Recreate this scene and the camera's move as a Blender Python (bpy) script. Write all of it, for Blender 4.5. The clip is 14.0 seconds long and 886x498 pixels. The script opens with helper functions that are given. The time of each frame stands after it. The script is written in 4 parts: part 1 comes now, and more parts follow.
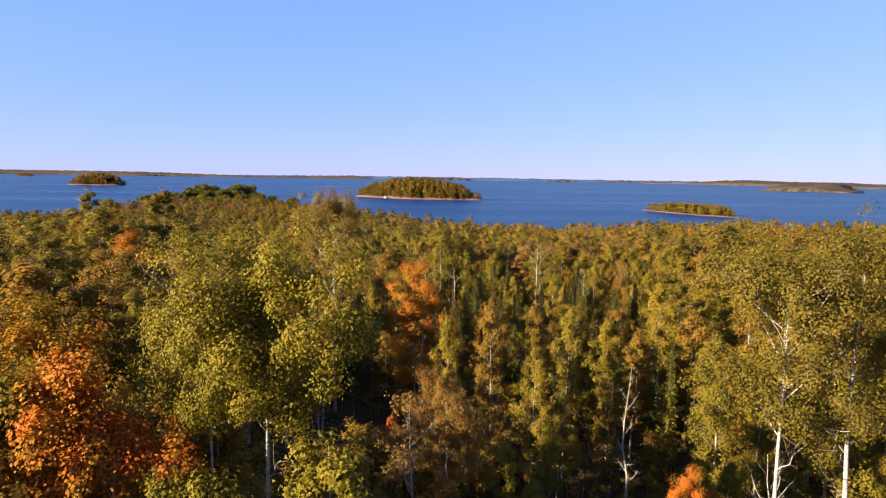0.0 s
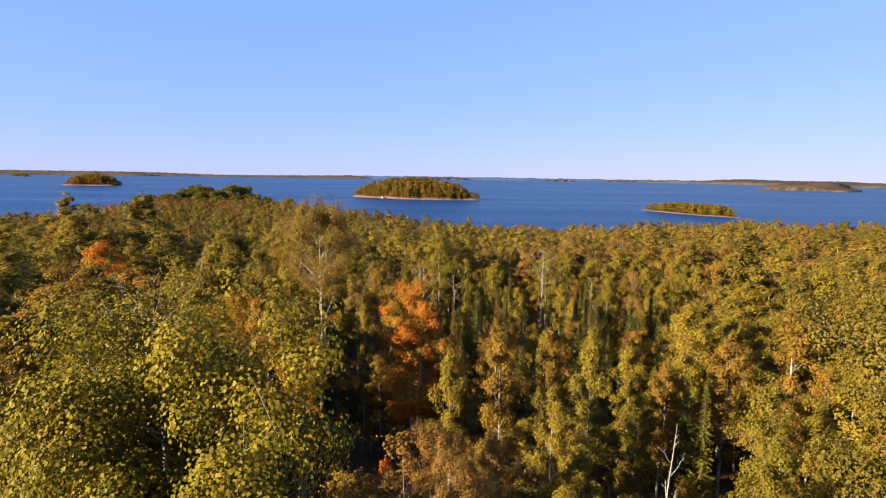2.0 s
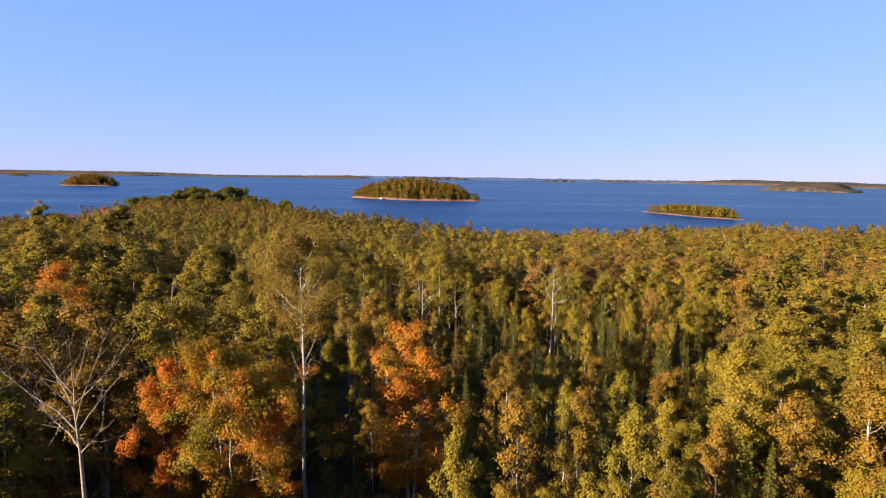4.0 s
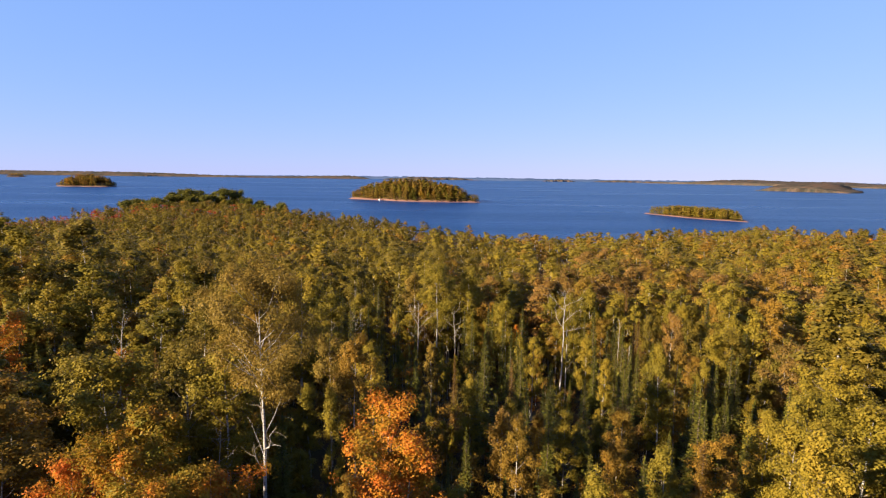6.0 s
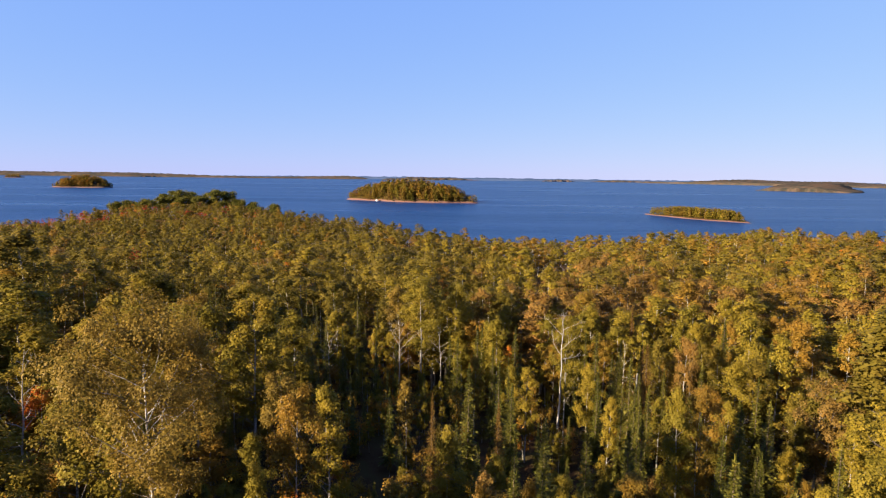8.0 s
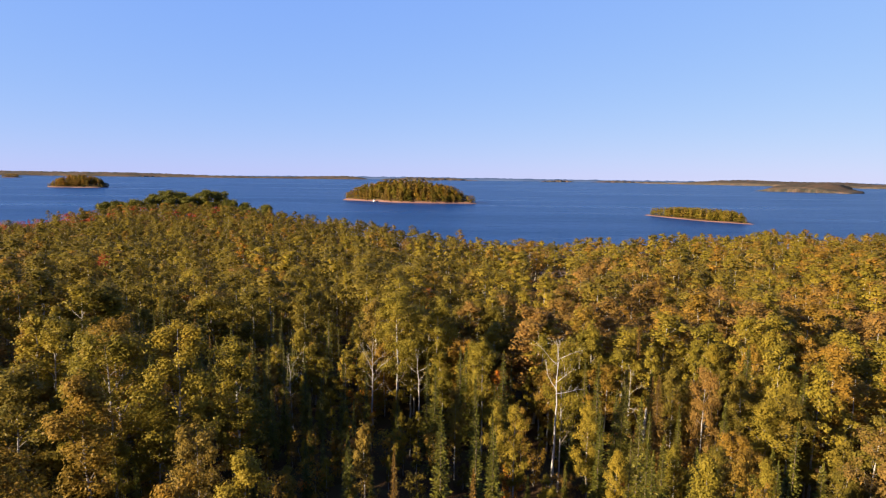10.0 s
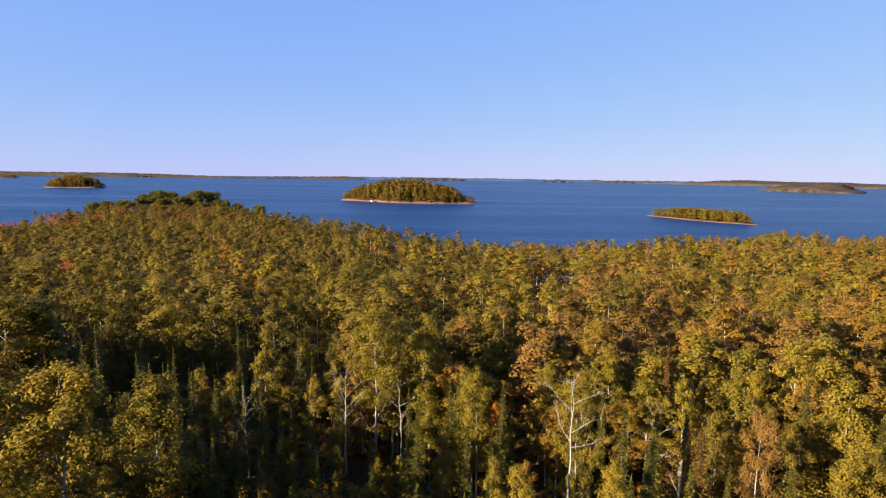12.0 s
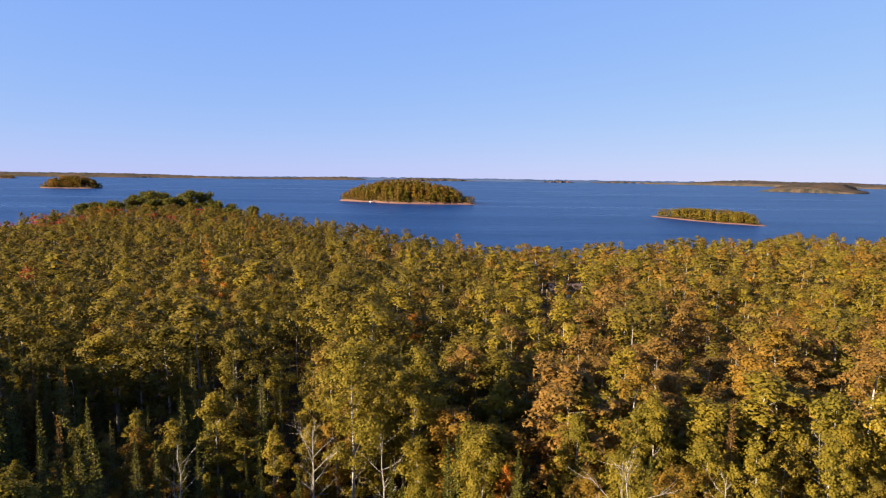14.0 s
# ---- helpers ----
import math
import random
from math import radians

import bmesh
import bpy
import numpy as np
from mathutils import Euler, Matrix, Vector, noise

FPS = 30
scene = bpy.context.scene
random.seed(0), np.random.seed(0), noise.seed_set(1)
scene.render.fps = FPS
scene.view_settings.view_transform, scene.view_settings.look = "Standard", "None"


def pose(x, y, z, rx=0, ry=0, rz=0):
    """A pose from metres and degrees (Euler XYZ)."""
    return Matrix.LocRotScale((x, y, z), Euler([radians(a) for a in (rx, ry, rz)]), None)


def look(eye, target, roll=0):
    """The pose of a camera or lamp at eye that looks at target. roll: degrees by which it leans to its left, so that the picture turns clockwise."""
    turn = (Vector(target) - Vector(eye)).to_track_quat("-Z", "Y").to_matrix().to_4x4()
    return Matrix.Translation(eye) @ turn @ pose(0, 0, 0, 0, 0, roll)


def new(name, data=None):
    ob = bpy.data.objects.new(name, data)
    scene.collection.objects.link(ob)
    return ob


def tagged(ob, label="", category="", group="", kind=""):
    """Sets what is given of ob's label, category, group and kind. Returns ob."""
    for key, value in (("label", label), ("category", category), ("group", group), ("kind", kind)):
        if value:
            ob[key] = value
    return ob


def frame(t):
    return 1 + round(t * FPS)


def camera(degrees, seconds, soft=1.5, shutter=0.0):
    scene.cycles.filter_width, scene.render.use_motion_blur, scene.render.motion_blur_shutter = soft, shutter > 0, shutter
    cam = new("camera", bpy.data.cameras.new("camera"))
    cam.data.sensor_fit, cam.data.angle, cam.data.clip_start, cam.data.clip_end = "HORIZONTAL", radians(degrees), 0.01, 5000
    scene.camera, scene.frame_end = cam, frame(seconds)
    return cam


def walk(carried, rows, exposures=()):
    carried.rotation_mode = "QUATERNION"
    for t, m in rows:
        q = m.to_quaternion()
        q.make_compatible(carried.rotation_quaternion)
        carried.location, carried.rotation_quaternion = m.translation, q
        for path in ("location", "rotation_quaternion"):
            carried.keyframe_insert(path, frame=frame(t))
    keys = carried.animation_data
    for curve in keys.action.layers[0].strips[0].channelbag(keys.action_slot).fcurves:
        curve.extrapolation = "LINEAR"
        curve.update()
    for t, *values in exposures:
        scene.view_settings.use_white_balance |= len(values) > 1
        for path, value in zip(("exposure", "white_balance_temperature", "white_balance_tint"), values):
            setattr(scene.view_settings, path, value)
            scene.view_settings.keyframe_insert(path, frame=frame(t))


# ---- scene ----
cam = camera(75.1, 14.0, soft=1.2)
METRES, EYE, TILT, LEAN, TURN = 65.0, 35.0, -7.25, -0.85, 0.0
ROWS = [
    (0.0, 0.0, 0.0, 0.0, -0.0, 0.0, 0.0),
    (0.5, -0.0012, 0.0202, 0.0043, -0.09, -0.01, 0.02),
    (1.0, -0.0018, 0.0417, 0.0092, -0.15, -0.03, 0.04),
    (1.5, -0.0019, 0.0648, 0.0147, -0.18, -0.04, 0.11),
    (2.0, -0.0027, 0.0897, 0.0209, -0.22, -0.05, 0.13),
    (2.5, -0.0034, 0.1153, 0.028, -0.22, -0.06, 0.17),
    (3.0, -0.0056, 0.1426, 0.0358, -0.25, -0.04, 0.13),
    (5.5, -0.0061, 0.2978, 0.0837, -0.34, -0.07, 0.11),
    (6.0, -0.0015, 0.3309, 0.0926, -0.36, -0.05, 0.13),
    (6.5, 0.005, 0.3648, 0.099, -0.38, -0.04, 0.14),
    (7.0, 0.0129, 0.3982, 0.1054, -0.41, -0.06, 0.18),
    (7.5, 0.0218, 0.432, 0.1113, -0.41, -0.05, 0.18),
    (8.0, 0.0301, 0.4664, 0.1168, -0.42, -0.04, 0.21),
    (10.5, 0.0747, 0.653, 0.138, -0.49, -0.01, 0.17),
    (11.0, 0.0805, 0.6944, 0.1413, -0.5, 0.0, 0.18),
    (11.5, 0.0849, 0.7375, 0.1441, -0.5, 0.01, 0.18),
    (12.0, 0.0874, 0.7824, 0.1465, -0.49, 0.02, 0.2),
    (12.5, 0.0884, 0.8285, 0.1492, -0.48, 0.0, 0.21),
    (13.0, 0.0891, 0.8762, 0.1535, -0.49, 0.04, 0.21),
    (13.5, 0.0913, 0.9238, 0.1599, -0.5, 0.01, 0.22),
    (14.0, 0.0943, 0.972, 0.166, -0.49, 0.05, 0.22),
]
walk(cam, [(t, pose(0, 0, EYE, TILT, LEAN, TURN) @ pose(METRES * x, METRES * y, METRES * z, 90 + pitch, roll, yaw)) for t, x, y, z, yaw, pitch, roll in ROWS],
     [(0.0, 2.43), (14.0, 2.27)])

# ---- world, sun ----
SUN_AZ, SUN_EL = 243.0, 20.0        # degrees clockwise from +y, degrees above the horizon
world = bpy.data.worlds.new("world")
scene.world = world
world.use_nodes = True
wn = world.node_tree
sky = wn.nodes.new("ShaderNodeTexSky")
sky.sky_type = 'NISHITA'
sky.sun_disc = False
sky.sun_elevation, sky.sun_rotation = radians(SUN_EL), radians(SUN_AZ)
sky.altitude, sky.air_density, sky.dust_density, sky.ozone_density = 300, 1.0, 0.0, 5.0
# a clear autumn sky: the blue held even, red and green fading with height
split, join = wn.nodes.new("ShaderNodeSeparateColor"), wn.nodes.new("ShaderNodeCombineColor")
wn.links.new(sky.outputs[0], split.inputs[0])
for c, (power, gain) in enumerate(((0.47, 1.02), (0.34, 1.41), (0.03, 3.72))):
    p1, p2 = wn.nodes.new("ShaderNodeMath"), wn.nodes.new("ShaderNodeMath")
    p1.operation, p2.operation = 'POWER', 'MULTIPLY'
    p1.inputs[1].default_value, p2.inputs[1].default_value = power, gain
    wn.links.new(split.outputs[c], p1.inputs[0])
    wn.links.new(p1.outputs[0], p2.inputs[0])
    wn.links.new(p2.outputs[0], join.inputs[c])
wn.links.new(join.outputs[0], wn.nodes["Background"].inputs[0])
wn.nodes["Background"].inputs[1].default_value = 0.05

sun = new("sun", bpy.data.lights.new("sun", "SUN"))
sun.data.energy, sun.data.angle, sun.data.color = 4.9, radians(0.6), (1.0, 0.84, 0.62)
sun_dir = Vector((math.sin(radians(SUN_AZ)) * math.cos(radians(SUN_EL)), math.cos(radians(SUN_AZ)) * math.cos(radians(SUN_EL)), math.sin(radians(SUN_EL))))
sun.matrix_world = look(sun_dir * 200 + Vector((0, 60, 0)), (0, 60, 0))


# ---- materials ----
def material(name):
    m = bpy.data.materials.new(name)
    m.use_nodes = True
    nt = m.node_tree
    return m, nt, nt.nodes["Principled BSDF"], nt.nodes["Material Output"]


def ramp(nt, source, stops):
    r = nt.nodes.new("ShaderNodeValToRGB")
    e = r.color_ramp.elements
    while len(e) < len(stops):
        e.new(0.5)
    for el, (p, c) in zip(e, stops):
        el.position, el.color = p, (*c, 1)
    nt.links.new(source, r.inputs[0])
    return r


def noise_node(nt, vec, scale, detail=3.0, rough=0.55):
    n = nt.nodes.new("ShaderNodeTexNoise")
    n.inputs["Scale"].default_value, n.inputs["Detail"].default_value, n.inputs["Roughness"].default_value = scale, detail, rough
    nt.links.new(vec, n.inputs["Vector"])
    return n


def math_node(nt, op, a, b):
    n = nt.nodes.new("ShaderNodeMath")
    n.operation = op
    for i, v in enumerate((a, b)):
        if isinstance(v, (int, float)):
            n.inputs[i].default_value = v
        else:
            nt.links.new(v, n.inputs[i])
    return n.outputs[0]


def leaf_material(name, stops, translucent=0.38, tree_scale=0.16, mixed=1.0):
    """Foliage: colour from each leaf's own random value, from tufts, and from a slow drift between trees. mixed: how far tufts of one tree differ."""
    m, nt, p, out = material(name)
    geo = nt.nodes.new("ShaderNodeNewGeometry")
    drift = noise_node(nt, geo.outputs["Position"], tree_scale, 2.0)
    fine = noise_node(nt, geo.outputs["Position"], 0.9, 2.0)
    a = math_node(nt, 'MULTIPLY', geo.outputs["Random Per Island"], 0.28)
    b = math_node(nt, 'MULTIPLY', math_node(nt, 'SUBTRACT', drift.outputs["Fac"], 0.5), 0.85 * mixed)
    c = math_node(nt, 'MULTIPLY', math_node(nt, 'SUBTRACT', fine.outputs["Fac"], 0.5), 0.5 * mixed)
    v = math_node(nt, 'ADD', math_node(nt, 'ADD', a, b), math_node(nt, 'ADD', c, 0.34))
    each = nt.nodes.new("ShaderNodeObjectInfo")
    v = math_node(nt, 'ADD', v, math_node(nt, 'MULTIPLY', math_node(nt, 'SUBTRACT', each.outputs["Random"], 0.5), 0.2))
    r = ramp(nt, v, stops)
    nt.links.new(r.outputs[0], p.inputs["Base Color"])
    p.inputs["Roughness"].default_value = 0.5
    p.inputs["Specular IOR Level"].default_value = 0.05
    tr = nt.nodes.new("ShaderNodeBsdfTranslucent")
    nt.links.new(r.outputs[0], tr.inputs["Color"])
    mix = nt.nodes.new("ShaderNodeMixShader")
    mix.inputs[0].default_value = translucent
    nt.links.new(p.outputs[0], mix.inputs[1])
    nt.links.new(tr.outputs[0], mix.inputs[2])
    nt.links.new(mix.outputs[0], out.inputs["Surface"])
    return m


def bark_material(name, light, dark, scar=0.45, scale=5.0):
    m, nt, p, out = material(name)
    co = nt.nodes.new("ShaderNodeTexCoord")
    mp = nt.nodes.new("ShaderNodeMapping")
    mp.inputs["Scale"].default_value = (1.0, 1.0, 2.6)
    nt.links.new(co.outputs["Object"], mp.inputs["Vector"])
    n = noise_node(nt, mp.outputs[0], scale, 5.0, 0.65)
    mid = tuple((a + b) / 2 for a, b in zip(light, dark))
    r = ramp(nt, n.outputs["Fac"], [(scar - 0.09, dark), (scar, mid), (scar + 0.05, light), (0.8, tuple(min(1, 1.12 * a) for a in light))])
    nt.links.new(r.outputs[0], p.inputs["Base Color"])
    p.inputs["Roughness"].default_value = 0.8
    p.inputs["Specular IOR Level"].default_value = 0.15
    b = nt.nodes.new("ShaderNodeBump")
    b.inputs["Strength"].default_value, b.inputs["Distance"].default_value = 0.5, 0.02
    nt.links.new(n.outputs["Fac"], b.inputs["Height"])
    nt.links.new(b.outputs[0], p.inputs["Normal"])
    return m


LEAF = {
    "aspen": leaf_material("aspen_leaf", [(0.0, (0.0766, 0.0655, 0.0092)), (0.35, (0.1297, 0.0992, 0.0119)), (0.65, (0.1917, 0.1341, 0.0152)), (0.85, (0.2311, 0.151, 0.0173)), (1.0, (0.2593, 0.1561, 0.0184))]),
    "green": leaf_material("poplar_leaf", [(0.0, (0.0587, 0.0499, 0.0084)), (0.4, (0.0982, 0.0744, 0.0111)), (0.75, (0.1468, 0.1, 0.0145)), (1.0, (0.2043, 0.1167, 0.0171))]),
    "birch": leaf_material("birch_leaf", [(0.0, (0.0911, 0.0626, 0.0109)), (0.4, (0.1581, 0.0941, 0.0135)), (0.7, (0.2189, 0.1151, 0.0169)), (1.0, (0.2737, 0.1254, 0.0193))]),
    "gold": leaf_material("gold_leaf", [(0.0, (0.0806, 0.0605, 0.014)), (0.4, (0.1498, 0.0967, 0.0169)), (0.75, (0.2015, 0.121, 0.0197)), (1.0, (0.2188, 0.1119, 0.0197))]),
    "orange": leaf_material("orange_maple_leaf", [(0.0, (0.14, 0.1, 0.012)), (0.35, (0.26, 0.13, 0.013)), (0.6, (0.36, 0.115, 0.014)), (1.0, (0.36, 0.068, 0.014))], tree_scale=0.5, mixed=2.0),
    "amber": leaf_material("amber_maple_leaf", [(0.0, (0.1035, 0.0874, 0.01)), (0.35, (0.1955, 0.1232, 0.012)), (0.65, (0.2875, 0.121, 0.013)), (1.0, (0.3565, 0.0784, 0.013))], tree_scale=0.5, mixed=2.0),
    "leafy": leaf_material("full_green_leaf", [(0.0, (0.0836, 0.07, 0.0092)), (0.35, (0.1378, 0.1089, 0.0118)), (0.65, (0.1968, 0.1458, 0.0149)), (1.0, (0.2559, 0.1701, 0.0184))]),
    "rust": leaf_material("rust_leaf", [(0.0, (0.0895, 0.0604, 0.0164)), (0.4, (0.1505, 0.0884, 0.0206)), (0.7, (0.1983, 0.1024, 0.023)), (1.0, (0.239, 0.1013, 0.0237))]),
    "red": leaf_material("red_leaf", [(0.0, (0.1348, 0.03878, 0.01455)), (0.5, (0.2471, 0.04999, 0.0182)), (1.0, (0.3258, 0.0474, 0.0182))]),
    "spruce": leaf_material("spruce_needle", [(0.0, (0.0345, 0.0363, 0.0075)), (0.4, (0.0692, 0.0653, 0.01)), (0.75, (0.1096, 0.0889, 0.0133)), (1.0, (0.1499, 0.0953, 0.0149))], 0.12),
    "pine": leaf_material("pine_needle", [(0.0, (0.0459, 0.0459, 0.009)), (0.5, (0.0891, 0.081, 0.0125)), (1.0, (0.1418, 0.1107, 0.016))], 0.2),
}
BARK = {
    "white": bark_material("white_bark", (0.25, 0.225, 0.205), (0.045, 0.036, 0.03), 0.42),
    "grey": bark_material("grey_bark", (0.272, 0.24, 0.2), (0.056, 0.044, 0.036), 0.45),
    "dead": bark_material("weathered_wood", (0.23, 0.2, 0.172), (0.112, 0.088, 0.072), 0.42),
    "tan": bark_material("tan_wood", (0.22, 0.165, 0.12), (0.1, 0.07, 0.05), 0.42),
    "limb": bark_material("limb_bark", (0.15, 0.118, 0.092), (0.045, 0.036, 0.03), 0.45),
    "brown": bark_material("brown_bark", (0.112, 0.08, 0.06), (0.032, 0.024, 0.02), 0.5),
}


def ground_material():
    m, nt, p, out = material("forest_floor")
    geo = nt.nodes.new("ShaderNodeNewGeometry")
    n1 = noise_node(nt, geo.outputs["Position"], 0.35, 4.0)
    n2 = noise_node(nt, geo.outputs["Position"], 7.0, 5.0, 0.7)
    v = math_node(nt, 'ADD', math_node(nt, 'MULTIPLY', n1.outputs["Fac"], 0.6), math_node(nt, 'MULTIPLY', n2.outputs["Fac"], 0.45))
    r = ramp(nt, v, [(0.35, (0.022, 0.0125, 0.0062)), (0.5, (0.05, 0.027, 0.0115)), (0.62, (0.045, 0.036, 0.0115)), (0.75, (0.09, 0.047, 0.018))])
    nt.links.new(r.outputs[0], p.inputs["Base Color"])
    p.inputs["Roughness"].default_value = 0.95
    p.inputs["Specular IOR Level"].default_value = 0.05
    b = nt.nodes.new("ShaderNodeBump")
    b.inputs["Distance"].default_value = 0.08
    nt.links.new(n2.outputs["Fac"], b.inputs["Height"])
    nt.links.new(b.outputs[0], p.inputs["Normal"])
    return m


def water_material():
    m, nt, p, out = material("lake_water")
    geo = nt.nodes.new("ShaderNodeNewGeometry")
    mp = nt.nodes.new("ShaderNodeMapping")
    mp.inputs["Scale"].default_value = (0.28, 0.8, 0.8)
    nt.links.new(geo.outputs["Position"], mp.inputs["Vector"])
    waves = noise_node(nt, mp.outputs[0], 0.45, 4.0, 0.6)
    chop = noise_node(nt, mp.outputs[0], 0.06, 3.0, 0.6)
    lanes = nt.nodes.new("ShaderNodeMapping")
    lanes.inputs["Scale"].default_value = (0.096, 0.8, 0.8)
    nt.links.new(geo.outputs["Position"], lanes.inputs["Vector"])
    gust = noise_node(nt, lanes.outputs[0], 0.012, 4.0, 0.6)
    # the sky's reflected blue, paler in wind lanes, is painted into the base colour
    col = ramp(nt, gust.outputs["Fac"], [(0.3, (0.002297, 0.02144, 0.0804)), (0.6, (0.003062, 0.02603, 0.09568)), (0.75, (0.006125, 0.03675, 0.1186))])
    # light and dark of the ripples, multiplied into that colour
    ripple = noise_node(nt, mp.outputs[0], 0.22, 4.0, 0.7)
    ripple_shade = ramp(nt, ripple.outputs["Fac"], [(0.34, (0.72, 0.74, 0.78)), (0.66, (1.25, 1.22, 1.18))])
    both = nt.nodes.new("ShaderNodeMix")
    both.data_type, both.blend_type = 'RGBA', 'MULTIPLY'
    both.inputs[0].default_value = 1.0
    nt.links.new(col.outputs[0], both.inputs[6])
    nt.links.new(ripple_shade.outputs[0], both.inputs[7])
    nt.links.new(both.outputs[2], p.inputs["Base Color"])
    p.inputs["IOR"].default_value = 1.33
    rr = ramp(nt, gust.outputs["Fac"], [(0.35, (0.32, 0.32, 0.32)), (0.75, (0.25, 0.25, 0.25))])
    nt.links.new(rr.outputs[0], p.inputs["Roughness"])
    p.inputs["Specular IOR Level"].default_value = 0.035
    h = math_node(nt, 'ADD', math_node(nt, 'MULTIPLY', waves.outputs["Fac"], 0.45), math_node(nt, 'MULTIPLY', chop.outputs["Fac"], 0.9))
    b = nt.nodes.new("ShaderNodeBump")
    b.inputs["Strength"].default_value, b.inputs["Distance"].default_value = 1.0, 1.0
    nt.links.new(h, b.inputs["Height"])
    nt.links.new(b.outputs[0], p.inputs["Normal"])
    return m


def rock_material():
    m, nt, p, out = material("shore_rock")
    geo = nt.nodes.new("ShaderNodeNewGeometry")
    n = noise_node(nt, geo.outputs["Position"], 0.6, 5.0, 0.7)
    r = ramp(nt, n.outputs["Fac"], [(0.3, (0.04, 0.016, 0.011)), (0.5, (0.085, 0.036, 0.024)), (0.7, (0.12, 0.06, 0.042))])
    nt.links.new(r.outputs[0], p.inputs["Base Color"])
    p.inputs["Roughness"].default_value = 0.9
    return m


def far_woods_material():
    m, nt, p, out = material("distant_woods")
    geo = nt.nodes.new("ShaderNodeNewGeometry")
    n = noise_node(nt, geo.outputs["Position"], 0.02, 6.0, 0.7)
    r = ramp(nt, n.outputs["Fac"], [(0.35, (0.02138, 0.02174, 0.01888)), (0.5, (0.04455, 0.03462, 0.02488)), (0.62, (0.06683, 0.04187, 0.02917)), (0.72, (0.03742, 0.03221, 0.02488))])
    nt.links.new(r.outputs[0], p.inputs["Base Color"])
    p.inputs["Roughness"].default_value = 1.0
    p.inputs["Specular IOR Level"].default_value = 0.05
    return m


# distant land with the air's blue-grey haze painted into its base colour
def haze_colour_material():
    m, nt, p, out = material("haze_painted_far_land")
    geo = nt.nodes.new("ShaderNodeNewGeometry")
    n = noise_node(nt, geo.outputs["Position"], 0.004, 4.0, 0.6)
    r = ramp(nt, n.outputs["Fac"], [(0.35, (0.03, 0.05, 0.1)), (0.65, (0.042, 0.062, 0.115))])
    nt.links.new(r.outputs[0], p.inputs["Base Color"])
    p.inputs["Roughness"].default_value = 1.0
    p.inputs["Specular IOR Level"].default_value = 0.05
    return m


GROUND, WATER, ROCK, FAR, HAZE = ground_material(), water_material(), rock_material(), far_woods_material(), haze_colour_material()


# ---- mesh helpers ----
def mesh_from(name, verts, faces, mats, mat_index=None, smooth=False):
    """verts (n,3); faces (m,k), or a list of such arrays with k of 3 or 4."""
    me = bpy.data.meshes.new(name)
    verts = np.asarray(verts, np.float32)
    faces = [np.asarray(f, np.int32) for f in (faces if isinstance(faces, list) else [faces])]
    sizes = np.concatenate([np.full(len(f), f.shape[1], np.int32) for f in faces])
    loops = np.concatenate([f.ravel() for f in faces])
    me.vertices.add(len(verts))
    me.vertices.foreach_set("co", verts.ravel())
    me.loops.add(len(loops))
    me.loops.foreach_set("vertex_index", loops)
    me.polygons.add(len(sizes))
    me.polygons.foreach_set("loop_start", np.concatenate([[0], np.cumsum(sizes)[:-1]]).astype(np.int32))
    for m in mats:
        me.materials.append(m)
    if mat_index is not None:
        me.polygons.foreach_set("material_index", np.asarray(mat_index, np.int32))
    if smooth:
        me.polygons.foreach_set("use_smooth", np.ones(len(sizes), bool))
    me.update(calc_edges=True)
    return me


class Wood:
    """Tapered tubes along polylines, gathered into quads."""
    def __init__(self):
        self.v, self.f, self.n = [], [], 0

    def tube(self, pts, radii, k):
        pts = np.asarray(pts, float)
        tang = np.gradient(pts, axis=0)
        tang /= np.linalg.norm(tang, axis=1)[:, None] + 1e-9
        ref = np.array([0.31, 0.95, 0.07]) if abs(tang[0][2]) > 0.5 else np.array([0.05, 0.1, 0.99])
        u = np.cross(tang, ref)
        u /= np.linalg.norm(u, axis=1)[:, None] + 1e-9
        w = np.cross(tang, u)
        ang = np.arange(k) * 2 * np.pi / k
        ring = pts[:, None, :] + np.asarray(radii)[:, None, None] * (np.cos(ang)[None, :, None] * u[:, None, :] + np.sin(ang)[None, :, None] * w[:, None, :])
        m = len(pts)
        idx = self.n + np.arange(m * k).reshape(m, k)
        a, b = idx[:-1], idx[1:]
        self.f.append(np.stack([a, np.roll(a, -1, 1), np.roll(b, -1, 1), b], -1).reshape(-1, 4))
        self.v.append(ring.reshape(-1, 3))
        self.n += m * k

    def arrays(self):
        return np.concatenate(self.v), np.concatenate(self.f)


def kites(centres, axis, normal, length, width, fold=0.18):
    """Bent leaf blades: base, side, tip, side. Arrays of one row a leaf."""
    axis = axis / (np.linalg.norm(axis, axis=1)[:, None] + 1e-9)
    side = np.cross(axis, normal)
    side /= np.linalg.norm(side, axis=1)[:, None] + 1e-9
    nrm = np.cross(side, axis)
    L, W = length[:, None], width[:, None]
    base, tip = centres - axis * L * 0.5, centres + axis * L * 0.5
    mid = centres - axis * L * 0.06 + nrm * W * fold
    v = np.stack([base, mid - side * W * 0.5, tip, mid + side * W * 0.5], 1).reshape(-1, 3)
    return v, np.arange(len(v)).reshape(-1, 4)


def unit(rng, n):
    v = rng.normal(size=(n, 3))
    return v / np.linalg.norm(v, axis=1)[:, None]


